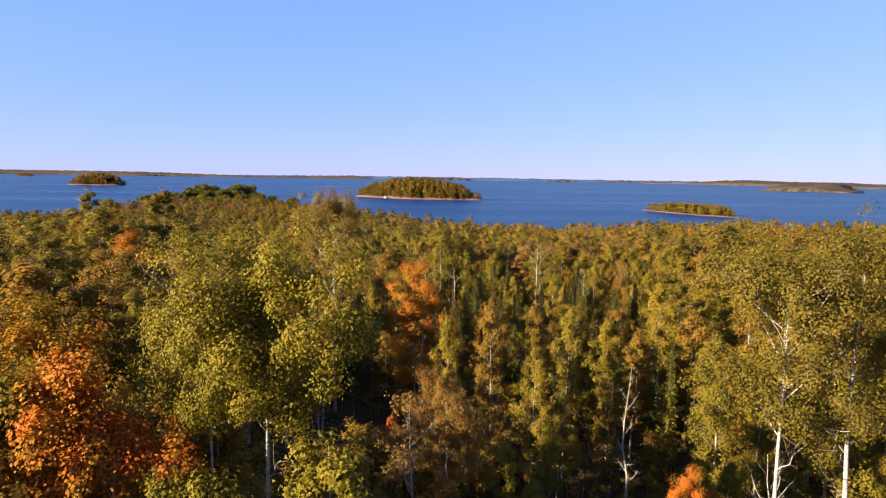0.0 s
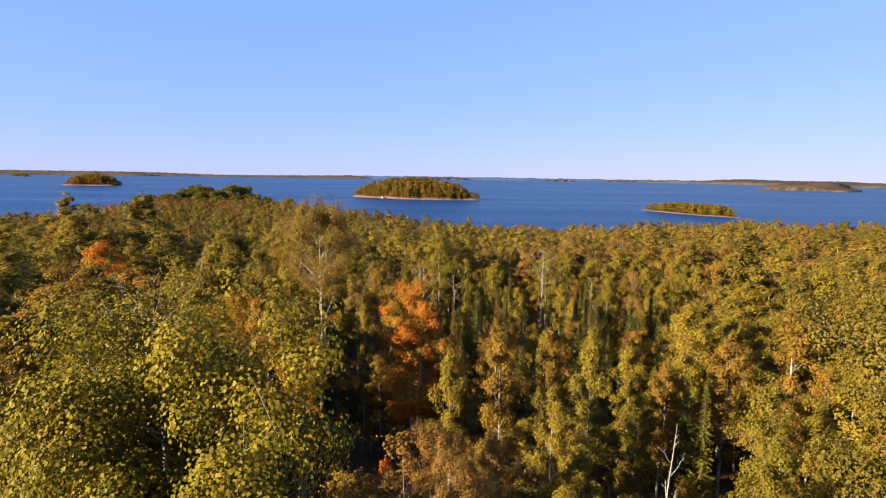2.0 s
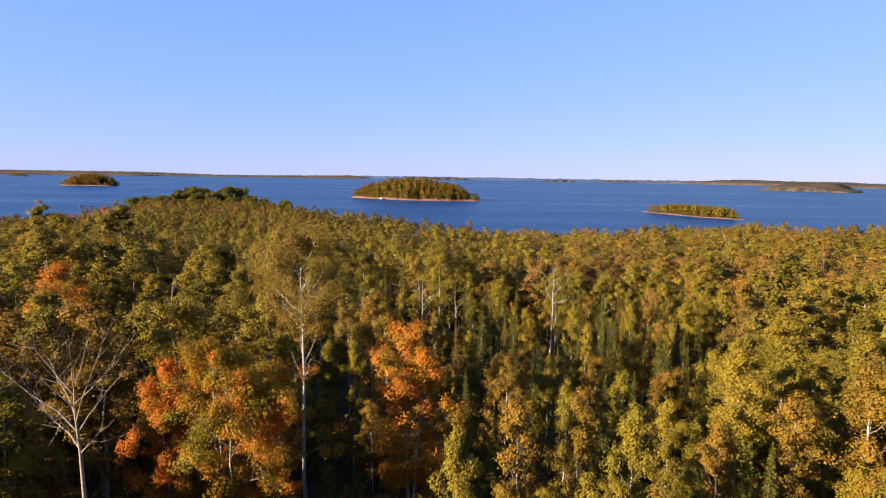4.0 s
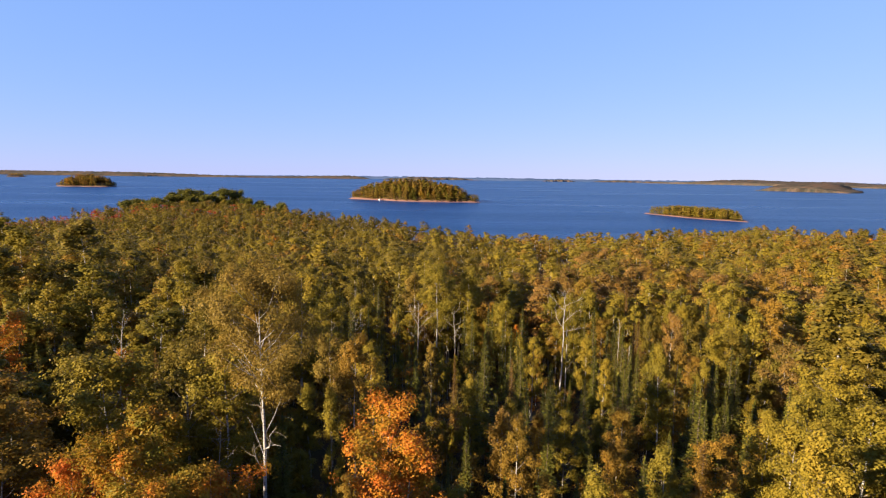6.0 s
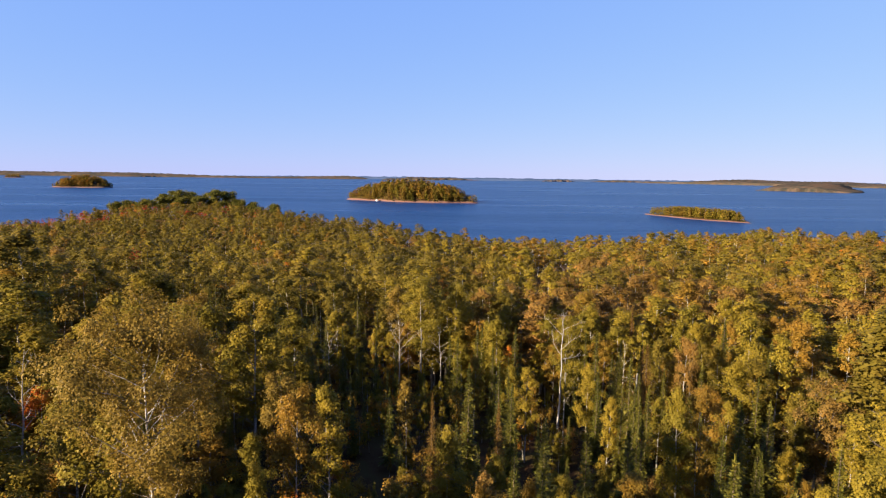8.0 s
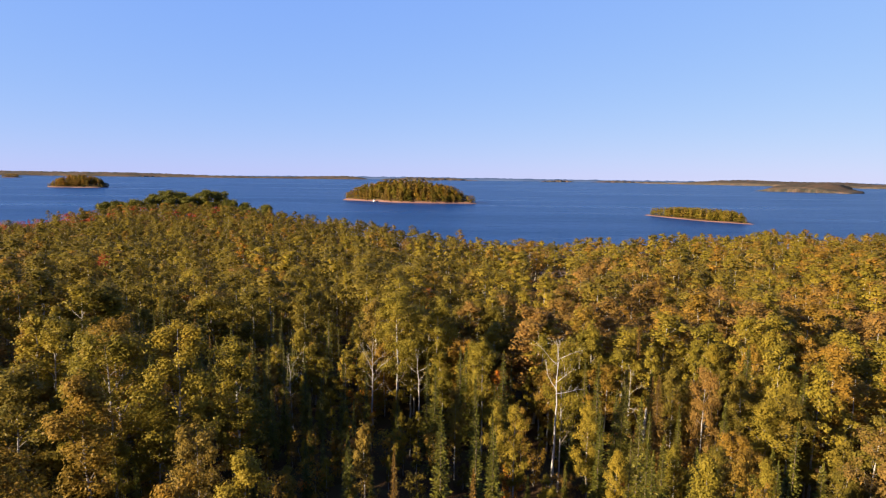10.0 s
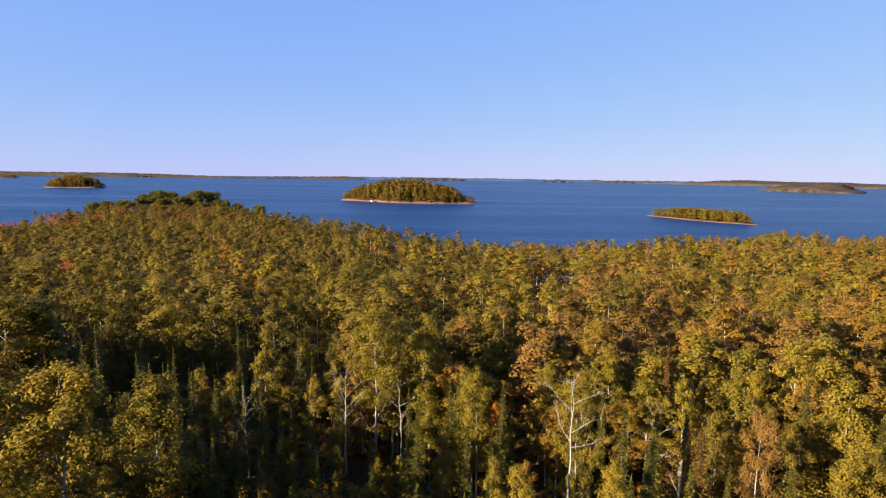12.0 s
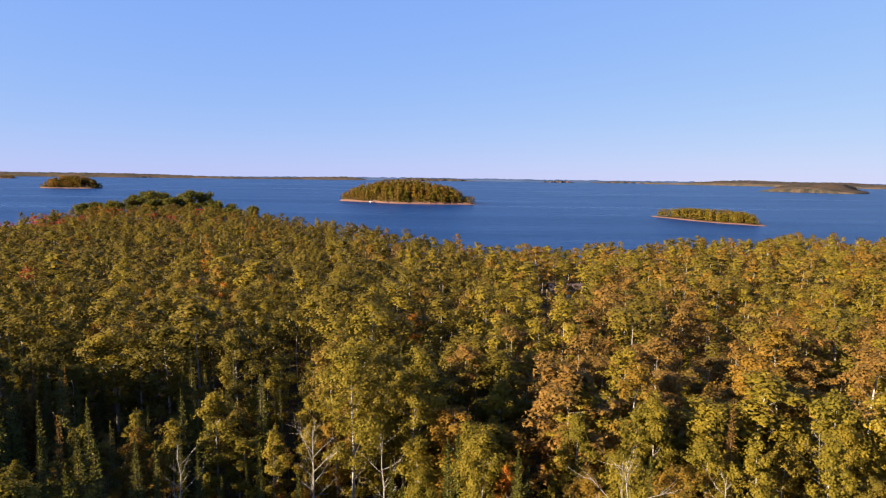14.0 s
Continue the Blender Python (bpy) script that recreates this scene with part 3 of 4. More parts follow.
# ---- trees that stand out ----
# kind, tone, level, x, y, height of the top above the lake, width factor, turn, form
MARKED = [
    ("poplar", "leafy", -1, -5.5, 17.0, 32.8, 0.82, 11, 0),
    ("poplar", "leafy", -1, -6.9, 16.7, 31.8, 0.68, 140, 1),
    ("birch", "leafy", 0, -3.0, 15.9, 28.0, 0.85, 10, 0),
    ("birch", "leafy", 0, -7.0, 14.7, 27.4, 0.8, 90, 1),
    ("birch", "green", -1, 12.5, 20.6, 32.8, 0.85, 60, 0),
    ("aspen", "green", -1, 16.6, 21.8, 33.2, 0.95, 200, 3),
    ("maple", "orange", -1, -10.4, 15.5, 30.4, 0.85, 0, 0),
    ("maple", "amber", -1, -12.5, 18.0, 31.2, 0.95, 80, 1),
    ("maple", "orange", -1, -2.2, 48.6, 27.8, 1.0, 30, 2),
    ("maple", "amber", -1, -12.4, 44.4, 28.0, 1.0, 110, 1),
    ("maple", "orange", -1, -9.4, 43.6, 27.0, 0.9, 200, 0),
    ("maple", "orange", -1, -15.8, 45.2, 26.6, 0.85, 300, 2),
    ("birch", "birch", 0, -24.0, 52.0, 28.2, 1.15, 20, 0),
    ("birch", "aspen", 0, -20.5, 56.0, 27.6, 1.2, 120, 1),
    ("birch", "birch", 0, -28.0, 49.0, 28.6, 1.2, 220, 2),
    ("maple", "green", 0, -17.5, 60.0, 27.4, 0.9, 40, 1),
    ("birch", "aspen", 0, -14.0, 58.5, 27.2, 1.1, 310, 3),
    ("maple", "orange", 0, -38.6, 70.0, 28.2, 0.95, 20, 1),
    ("birch", "gold", -1, -10.2, 54.2, 33.0, 0.92, 10, 1),
    ("birch", "birch", 0, -6.2, 62.5, 27.0, 0.7, 80, 2),
    ("aspen", "aspen", 0, -7.2, 58.2, 25.2, 0.55, 60, 1),
    ("aspen", "aspen", 0, -5.6, 69.3, 24.6, 1.0, 10, 2),
    ("birch", "aspen", 0, 15.6, 90.4, 24.4, 0.7, 40, 3),
    ("aspen", "birch", 0, 3.8, 41.6, 26.4, 0.75, 0, 0),
    ("aspen", "birch", 0, 7.0, 42.8, 26.0, 0.75, 60, 1),
    ("aspen", "aspen", 0, 9.2, 40.4, 26.3, 0.75, 150, 2),
    ("aspen", "aspen", 0, 6.4, 38.2, 23.8, 0.8, 10, 3),
    ("maple", "rust", -1, 0.2, 31.0, 24.6, 0.85, 90, 1),
    ("aspen", "aspen", 0, 0.5, 38.5, 26.0, 0.65, 130, 2),
    ("maple", "rust", 0, 2.4, 33.5, 23.2, 0.6, 10, 2),
    ("maple", "orange", -1, 10.0, 21.5, 24.0, 0.6, 10, 3),
    ("aspen", "aspen", 0, 21.6, 55.2, 24.6, 1.0, 10, 0),
    ("birch", "aspen", 0, 24.4, 58.2, 24.8, 0.95, 130, 1),
    ("aspen", "aspen", 0, 18.6, 68.7, 25.0, 0.8, 30, 2),
    ("birch", "birch", 0, 20.3, 69.2, 24.6, 0.7, 80, 2),
    ("aspen", "green", 0, 30.0, 53.2, 28.0, 1.0, 80, 3),
    ("birch", "rust", 0, 27.9, 89.0, 22.6, 0.75, 10, 1),
    ("birch", "aspen", 0, -14.6, 81.0, 28.4, 1.15, 200, 0),
    ("birch", "aspen", 0, -18.8, 80.0, 28.0, 1.1, 100, 1),
    ("aspen", "birch", 0, -16.8, 74.0, 27.0, 1.15, 30, 2),
    ("birch", "birch", 0, -21.5, 85.5, 27.4, 1.05, 60, 3),
    ("aspen", "aspen", 0, -12.2, 87.0, 25.6, 1.2, 160, 1),
    ("aspen", "green", 0, -22.5, 76.0, 27.0, 1.2, 210, 0),
    ("birch", "birch", 0, -16.0, 66.0, 26.4, 1.05, 300, 2),
    ("aspen", "green", 1, -49.0, 101.0, 33.0, 1.7, 20, 0),
    ("aspen", "aspen", 1, -69.0, 114.0, 32.0, 1.6, 80, 1),
    ("aspen", "green", 1, -56.0, 95.0, 29.5, 1.6, 140, 2),
    ("aspen", "aspen", 1, -40.0, 88.0, 28.5, 1.6, 200, 3),
    ("aspen", "aspen", 1, -61.0, 106.0, 30.5, 1.6, 260, 4),
    ("aspen", "green", 1, 37.2, 72.8, 29.8, 1.7, 30, 2),
    ("maple", "red", 1, -77.0, 180.0, 19.5, 0.8, 40, 3),
    ("birch", "gold", 0, -10.0, 74.0, 24.0, 0.9, 40, 0),
    ("birch", "aspen", 0, -0.4, 106.2, 25.6, 1.15, 40, 3),
    ("birch", "aspen", 0, 4.2, 108.0, 24.8, 1.05, 140, 0),
    ("aspen", "gold", 1, -0.6, 79.6, 21.5, 0.75, 10, 2),
    ("aspen", "gold", 1, 6.2, 93.0, 19.2, 0.8, 70, 4),
    ("aspen", "rust", 1, 5.2, 65.0, 20.6, 1.0, 100, 3),
    ("aspen", "aspen", 1, 27.2, 99.2, 21.8, 1.0, 20, 1),
    ("aspen", "aspen", 1, 31.6, 98.7, 22.4, 1.0, 70, 2),
    ("aspen", "green", 1, -14.9, 133.6, 20.0, 1.0, 70, 3),
    ("aspen", "gold", 1, -4.0, 118.5, 22.2, 1.1, 30, 5),
    ("maple", "rust", 1, 31.5, 128.0, 19.8, 0.9, 10, 0),
    ("maple", "rust", 1, 25.5, 131.0, 19.0, 0.9, 50, 1),
    ("aspen", "aspen", 0, 1.1, 50.0, 22.9, 0.90, 0, 0),
    ("aspen", "aspen", 0, 8.0, 50.0, 23.8, 0.85, 50, 1),
    ("aspen", "aspen", 0, 14.6, 49.0, 23.1, 1.00, 100, 2),
    ("aspen", "aspen", 0, 13.1, 53.0, 23.6, 0.90, 150, 3),
    ("aspen", "birch", 0, 5.2, 58.0, 23.3, 0.90, 200, 4),
    ("aspen", "birch", 0, 11.6, 57.0, 22.2, 0.80, 250, 5),
    ("aspen", "birch", 0, 5.7, 51.0, 22.8, 0.80, 300, 6),
    ("spruce", "spruce", 0, 19.8, 87.7, 20.4, 1.0, 0, 0),
    ("spruce", "spruce", 0, 12.1, 67.9, 21.8, 1.0, 40, 1),
    ("spruce", "spruce", 0, 9.2, 68.6, 20.2, 1.1, 80, 2),
    ("spruce", "spruce", 0, 14.6, 66.9, 22.4, 0.9, 10, 3),
    ("spruce", "spruce", 0, 3.4, 70.5, 21.0, 0.95, 40, 2),
    ("spruce", "spruce", 0, 34.6, 94.5, 22.4, 1.15, 40, 0),
    ("spruce", "spruce", 0, 38.0, 91.0, 21.2, 1.2, 90, 1),
    ("spruce", "spruce", 0, 7.0, 101.0, 20.0, 0.95, 0, 1),
    ("spruce", "spruce", 0, 4.3, 94.2, 20.4, 0.9, 0, 3),
    ("spruce", "rust", 0, 24.4, 91.8, 20.2, 0.8, 30, 2),
    ("spruce", "spruce", 0, 22.3, 92.8, 20.8, 1.1, 30, 0),
    ("spruce", "spruce", 0, 25.2, 94.2, 20.0, 1.1, 120, 1),
    ("spruce", "spruce", 0, -13.8, 96.2, 22.0, 1.0, 0, 1),
    ("spruce", "rust", 0, 1.6, 77.0, 20.6, 0.7, 0, 3),
    ("spruce", "spruce", 0, 11.3, 98.0, 20.6, 1.0, 70, 2),
    ("spruce", "spruce", 1, 30.8, 80.5, 20.8, 1.0, 70, 2),
]
for row in MARKED:
    kind, tone, level, x, y, top, wide, turn, form = row
    tree(kind, tone, level, x, y, top=top, wide=wide, turn=turn, form=form)


def dead_tree(seed, x, y, top, spread, r0, n, label, start=0.45, bark="dead", rise=1.0):
    """A bare snag: trunk and leafless crooked limbs."""
    z = float(ground_z(np.array(x), np.array(y))) - 0.05
    trunk, _, limbs = broadleaf(seed, top - z, start, spread, n, 0, 0.1, r0, 3, 0.04, shape=0.3, rise=rise, pale=True)
    w, slots = joined(trunk, limbs)
    root = new("dead_tree")
    root.matrix_basis = pose(x, y, z)
    new("trunk", mesh_from("dead_trunk", *w, [BARK[bark], BARK[bark]], slots, smooth=True)).parent = root
    return tagged(root, label, "dead tree", "standing dead trees")


DEAD = [
    (301, 10.4, 30.3, 25.6, 1.2, 0.10, 12), (302, -1.6, 27.6, 24.2, 1.8, 0.09, 9), (303, -11.6, 102.4, 19.4, 2.2, 0.1, 12),
    (305, -3.0, 104.8, 20.0, 3.0, 0.13, 14), (306, -13.6, 55.6, 24.0, 2.0, 0.09, 9),
    (307, -27.0, 70.0, 27.5, 2.0, 0.12, 14), (308, 33.0, 101.5, 21.0, 2.0, 0.1, 10), (309, 2.6, 103.6, 20.2, 2.2, 0.11, 10), (310, 24.6, 98.4, 19.6, 2.2, 0.09, 12),
]
for seed, x, y, top, spread, r0, n in DEAD:
    dead_tree(seed, x, y, top, spread, r0, n, "bare grey-white dead tree with crooked leafless limbs")


def pine(seed, x, y, h, spread):
    """An old wind-shaped pine: bare trunk and flat-topped tiers of needle clumps."""
    r = np.random.default_rng(seed)
    z = float(ground_z(np.array(x), np.array(y))) - 0.05
    w = Wood()
    pts = np.column_stack([np.cumsum(r.normal(size=(6, 2)) * 0.25, axis=0), np.linspace(0, h * 0.96, 6)])
    w.tube(pts, np.linspace(0.3, 0.08, 6), 6)
    cs = []
    for i in range(16):
        u = r.uniform(0.38, 0.97)
        az = r.uniform(0, 6.28)
        ln = spread * (1.15 - 0.75 * abs(u - 0.72) / 0.28) * r.uniform(0.5, 1.1)
        p0 = np.array([np.interp(u, np.linspace(0, 0.96, 6), pts[:, k]) for k in range(3)])
        limb = curve_points(p0, np.array([math.cos(az), math.sin(az), 0.15]), max(ln, 0.6), 3, r, 0.3)
        w.tube(limb, [0.09, 0.07, 0.05, 0.02], 4)
        for q in (limb[2], limb[3]):
            cs.append(q + r.normal(size=(200, 3)) * np.array([1.3, 1.3, 0.7]))
    root = new("pine_tree")
    root.matrix_basis = pose(x, y, z)
    new("trunk", mesh_from("pine_trunk", *w.arrays(), [BARK["brown"]], smooth=True)).parent = root
    new("crown", mesh_from("pine_crown", *leaves_at(r, np.concatenate(cs), 0.62, False), [LEAF["pine"]])).parent = root
    tagged(root, "tall dark old pine with a flat wind-shaped crown on the point", "pine", "pines on the point")


for k, (x, y, h, spread) in enumerate([(-203, 462, 16, 5.5), (-197, 466, 18, 7.0), (-190, 463, 18.5, 7.0), (-183, 467, 17, 6.0), (-171, 470, 18, 7.0), (-164, 466, 19.5, 7.0), (-157, 470, 18.5, 6.0), (-149, 466, 14, 5.0),
                                       (-177, 462, 14, 5.0), (-236, 462, 10.5, 5.5), (-228, 466, 11, 5.5), (-219, 464, 11.5, 4.5), (-139, 466, 13, 4.2), (-131, 460, 12.5, 4.0), (-208, 448, 12, 4.5), (-115, 444, 14, 2.0)]):
    pine(700 + k, x, y, h, spread)

dead_tree(311, -16.0, 37.4, 29.2, 4.4, 0.2, 12, "bare tan tree with a fan of leafless upright limbs", 0.74, "tan", 1.6)
dead_tree(304, 14.6, 88.2, 25.8, 4.2, 0.13, 8, "tall white birch with bare spreading limbs", 0.66, "white", 0.85)


def stump(x, y, top, r0):
    z = float(ground_z(np.array(x), np.array(y))) - 0.05
    w = Wood()
    h = top - z
    w.tube([(0, 0, 0), (0.05, 0, h * 0.5), (0.12, 0.04, h * 0.97), (0.17, 0.02, h)], [r0, r0 * 0.85, r0 * 0.75, r0 * 0.3], 9)
    root = new("broken_trunk")
    root.matrix_basis = pose(x, y, z)
    new("trunk", mesh_from("broken_trunk", *w.arrays(), [BARK["dead"]], smooth=True)).parent = root
    b = Wood()
    b.tube([(0.08, 0, h * 0.62), (-0.5, 0.1, h * 0.78), (-1.1, 0.1, h * 0.98)], [0.06, 0.045, 0.015], 5)
    new("limb", mesh_from("broken_limb", *b.arrays(), [BARK["dead"]], smooth=True)).parent = root
    tagged(root, "tall broken grey trunk with one leaning bare limb", "dead tree", "standing dead trees")


stump(23.9, 92.0, 17.4, 0.14)

# ---- the hillside woods ----
rng = np.random.default_rng(5)


def zone(x, y, r):
    """Kind and tone of a tree by where it stands."""
    u = r.uniform()
    patch = noise.noise(Vector((x * 0.03, y * 0.03, 1.7)))
    patch2 = noise.noise(Vector((x * 0.05, y * 0.05, 9.1)))
    clump = noise.noise(Vector((x * 0.16, y * 0.16, 4.4)))
    if -13 < x < 26 and 60 < y < 97 and u < 0.42 + 0.55 * clump or -3 < x < 16 and 46 < y < 61 and u < 0.35 or -30 < x < 32 and 56 < y < 104 and u < 0.2 or -55 < x < -7 and 90 < y < 128 and u < (0.6 if -34 < x < 0 and 94 < y < 122 else 0.22) + 0.3 * clump:
        return ("spruce", "spruce" if r.uniform() > 0.08 else "rust")
    if y < 60 and x < -2:
        t = r.uniform()
        return ("maple", "amber" if t < 0.4 else "orange" if t < 0.5 else "rust") if u < 0.24 else ("aspen", "aspen" if t < 0.4 else "birch") if u < 0.6 else ("birch", "birch")
    if 15 < x < 120 and 110 + 16 * patch2 < y < 166 + 30 * patch and u < 0.62 + 0.5 * clump:
        return ("birch" if u < 0.3 else "maple", "rust") if r.uniform() < 0.85 else ("birch", "birch")
    if y > 360 and x < -90 and u < (0.3 if x < -180 else 0.1):
        return ("maple", "red" if r.uniform() < 0.6 else "amber")
    if y > 112 and x < 18:
        if u < 0.5:
            return ("aspen", "green")
        if u < 0.68:
            return ("aspen", "aspen")
        if u < 0.82:
            return ("birch", "green" if r.uniform() < 0.6 else "birch")
        if u < 0.86:
            return ("maple", "green")
        return ("spruce", "spruce") if u < 0.94 + 0.1 * patch2 else ("maple", ("rust", "rust", "amber", "gold")[int(r.uniform() * 4)])
    if u < 0.07:
        return ("spruce", "spruce")
    if u < 0.105:
        return ("maple", ("orange", "amber", "rust", "rust")[int(r.uniform() * 4)])
    if u < 0.27:
        return ("birch", "birch" if patch2 > -0.1 else "aspen")
    if u < 0.30 and y > 120:
        return ("birch", "gold")
    if patch > 0.12:
        return ("aspen", "green" if r.uniform() < 0.75 else "aspen")
    return ("aspen", "aspen" if r.uniform() < 0.8 else "birch")


taken = [(m[3], m[4], 1.4 if m[0] == "spruce" else 2.2) for m in MARKED] + [(d[1], d[2], 1.6) for d in DEAD] + [(14.6, 88.2, 2.4), (-16.0, 37.4, 2.0), (23.9, 92, 1.5), (42, 222, 8.0), (39, 213, 5.0), (-6.4, 46.5, 3.4), (-5.2, 41.5, 2.6)]
tk = np.array(taken)
spots = []
# rows start behind the camera: unseen trees, added for their shadows
y0 = -38.0
row_no = 0
while y0 < 505:
    step = 3.45 if y0 < 115 else 4.7 if y0 < 190 else 5.8
    row_no += 1
    half = 0.80 * max(y0, 0)
    # wider margin on the left: unseen trees added to cast shadows into view
    for i in range(int(-(half + 24) / step), int((half + 12) / step) + 1):
        x, y = (i + 0.5 * (row_no % 2)) * step + rng.uniform(-1, 1) * step * 0.42, y0 + rng.uniform(-1, 1) * step * 0.42
        if y > shore(np.array(x)) - 2.0:
            continue
        if (y < 12 and abs(x) < 15) or (y < 21 and -3 < x < 19) or np.any((tk[:, 0] - x) ** 2 + (tk[:, 1] - y) ** 2 < tk[:, 2] ** 2):
            continue
        spots.append((x, y))
    y0 += step * 0.9
for i in range(260):
    x, y = rng.uniform(-24, 30), rng.uniform(58, 108)
    if not np.any((tk[:, 0] - x) ** 2 + (tk[:, 1] - y) ** 2 < tk[:, 2] ** 2) and min((x - a) ** 2 + (y - b) ** 2 for a, b in spots) > 2.2:
        spots.append((x, y))

for i in range(200):
    x, y = rng.uniform(-36, 8), rng.uniform(88, 124)
    if not np.any((tk[:, 0] - x) ** 2 + (tk[:, 1] - y) ** 2 < tk[:, 2] ** 2) and min((x - a) ** 2 + (y - b) ** 2 for a, b in spots) > 2.0:
        spots.append((x, y))


def nearness(x, y):
    return max(abs(x - 4) / 0.78, y - 63, 20 if y > 12 else 10) if y > 6 else 200


spots.sort(key=lambda s: nearness(*s))
LIMIT = {"aspen": 300, "poplar": 250, "spruce": 260, "maple": 150, "birch": 280}
woods, far_woods = Stuff(), Stuff()
count, levels = dict.fromkeys(LIMIT, 0), [0, 0, 0, 0]
for x, y in spots:
    kind, tone = zone(x, y, rng)
    near, h0 = nearness(x, y), 1.0
    if -50 < x < -6 and 92 < y < 130 and noise.noise(Vector((x * 0.09, y * 0.09, 2.7))) > 0.1:
        h0 = 0.55
    elif -34 < x < -1 and 96 < y < 121 and kind != "spruce":
        h0 = 0.68
    if -12 < x < 24 and 60 < y < 97 and kind != "spruce" and noise.noise(Vector((x * 0.11, y * 0.11, 7.7))) > 0.08:
        h0 = 0.45                                                   # young growth in the gaps between the spruces
    h = rng.triangular(5.5, 11.0, 16.5) if kind != "spruce" else rng.triangular(6.5, 10.0, 13.5)
    wide, turn, form = rng.uniform(0.75, 1.15), rng.uniform(0, 360), int(rng.integers(0, 99))
    if kind == "maple":
        h, wide = h * 0.85, wide * 0.8
    if -24 < x < 30 and 56 < y < 98 and kind != "spruce":
        h, wide = h * 0.78, wide * 0.85
    if y < 60:
        h *= 1.1
    if y < 40 and -3.5 < x < 12:
        h, wide = rng.uniform(4.5, 9.5), 0.85
        kind, tone = ("maple", "rust") if h < 5.5 else ("birch", "birch") if h < 7.5 else ("aspen", "aspen")
    if 21 < y < 42 and 0.37 < (x + 0.4) / (y - 9.3) < 0.68 or 50 < y < 64 and -10.0 < x < -6.0:      # shaded hollows
        h = min(h * 0.4, 4.0)
    if tone in ("orange", "amber", "red") and x > 12 and y < 105:
        kind, tone = "birch", "birch"
    h *= h0
    if -22 < x < -7 and 26 < y < 53:
        h = min(h, 4.2 if kind != "maple" else 3.2)
    if -9 < x < 1.5 and 57 < y < 74:
        h = min(h, 5.5)
    elif -14 < x < 3 and 76 < y < 98:
        h *= 0.62
    if kind != "spruce":
        wide *= 1.1 if y < 40 else 1.25 if y < 105 else 1.6
    if x < -8 and 45 < y < 92 and kind in ("aspen", "birch"):
        wide *= 1.15
    if -34 < x < 2 and 88 < y < 124:
        wide *= 0.85
    if -9 < x < 4 and 86 < y < 104 and kind != "spruce":            # a gap among the spruces
        h = min(h, 4.5)
    if -2 < x < 15 and 46 < y < 62 and kind != "spruce":
        h = min(h, 6.0)
    if -6.5 < x < 3 and 19 < y < 46:                                # the dark hollow
        h = min(h, 4.0)
    if y > 360 and x < -80:
        h *= 1.05
    if 72 < y < 87.5 and abs(x - 13.6 - 0.12 * (y - 80)) < 2.6:      # low growth before the white birch
        h = min(h, 5.0)
    if tone in ("orange", "amber") and y < 62 and x > -3:
        kind, tone = "aspen", "aspen"
    if tone == "gold" and y < 60:
        tone = "aspen"
    if 165 < y < 222 and abs(x - 6 - 0.226 * (y - 63)) < 4.5:      # the cabin's clearing
        h *= 0.72
    h *= 1.0 - 0.2 * min(max(y - 150, 0) / 120, 1)
    edge = shore(np.array(x)) - y
    if edge < 30:
        h *= 0.72 + 0.28 * edge / 30
    if x < -205 and y > 330:                                       # low red scrub on the point's rocky edge
        h *= 0.5 + 0.5 * min(max(edge, 0) / 60, 1)
        if x < -218 and y < 440:
            h, kind, tone = min(h, rng.uniform(1.8, 3.4)), "maple", ("red", "rust", "red", "amber")[int(rng.integers(4))]
    level = 0 if near < 40 else 1 if near < 66 else 2 if near < 125 else 3
    sort = "poplar" if tone == "green" and kind == "aspen" else kind
    if level < 2 and count[sort] < LIMIT[sort]:
        count[sort] += 1
        tree(kind, tone, level, x, y, height=h, wide=wide, turn=turn, form=form)
    else:
        z = float(ground_z(np.array(x), np.array(y))) - 0.05
        (woods if level < 3 else far_woods).plant(kind, tone, max(level, 1), x, y, z, h, wide * (1.1, 1.1, 1.05, 1.2)[level], turn, form)
    levels[level] += 1
woods.finish("woods", "autumn woods of aspen, birch and spruce on the slope")
far_woods.finish("shore_woods", "mixed autumn woods reaching down to the lake shore")

# ---- undergrowth beside the path ----
planted = 0
while planted < 290:
    y = rng.uniform(17, 124)
    x = rng.uniform(-1, 1) * (6 + 0.42 * y) + 2
    if -11 < x < -3 and 40 < y < 62:
        continue
    tone = ("rust", "birch", "birch", "amber", "green", "rust")[int(rng.integers(6))]
    if tone == "amber" and x > -7 and y < 60:
        tone = "rust"
    tree("shrub", tone, 1, x, y, height=rng.triangular(2.0, 3.5, 6.0), wide=rng.uniform(0.8, 1.3), turn=rng.uniform(0, 360), form=int(rng.integers(99)))
    planted += 1

for i in range(90):
    x, y = rng.uniform(-8, 4), rng.uniform(22, 66)
    tree("shrub", ("rust", "rust", "birch")[i % 3], 1, x, y, height=rng.uniform(2.2, 4.6), wide=rng.uniform(0.9, 1.4), turn=rng.uniform(0, 360), form=i)


# ---- islands and far shores ----
def outline(a, seed, rough):
    """Share of the radius at angle a, an uneven closed line."""
    return 1 + rough * (0.5 * np.sin(2 * a + seed) + 0.35 * np.sin(3 * a + 2 * seed) + 0.3 * np.sin(5 * a + 3 * seed) + 0.15 * np.sin(9 * a + seed))


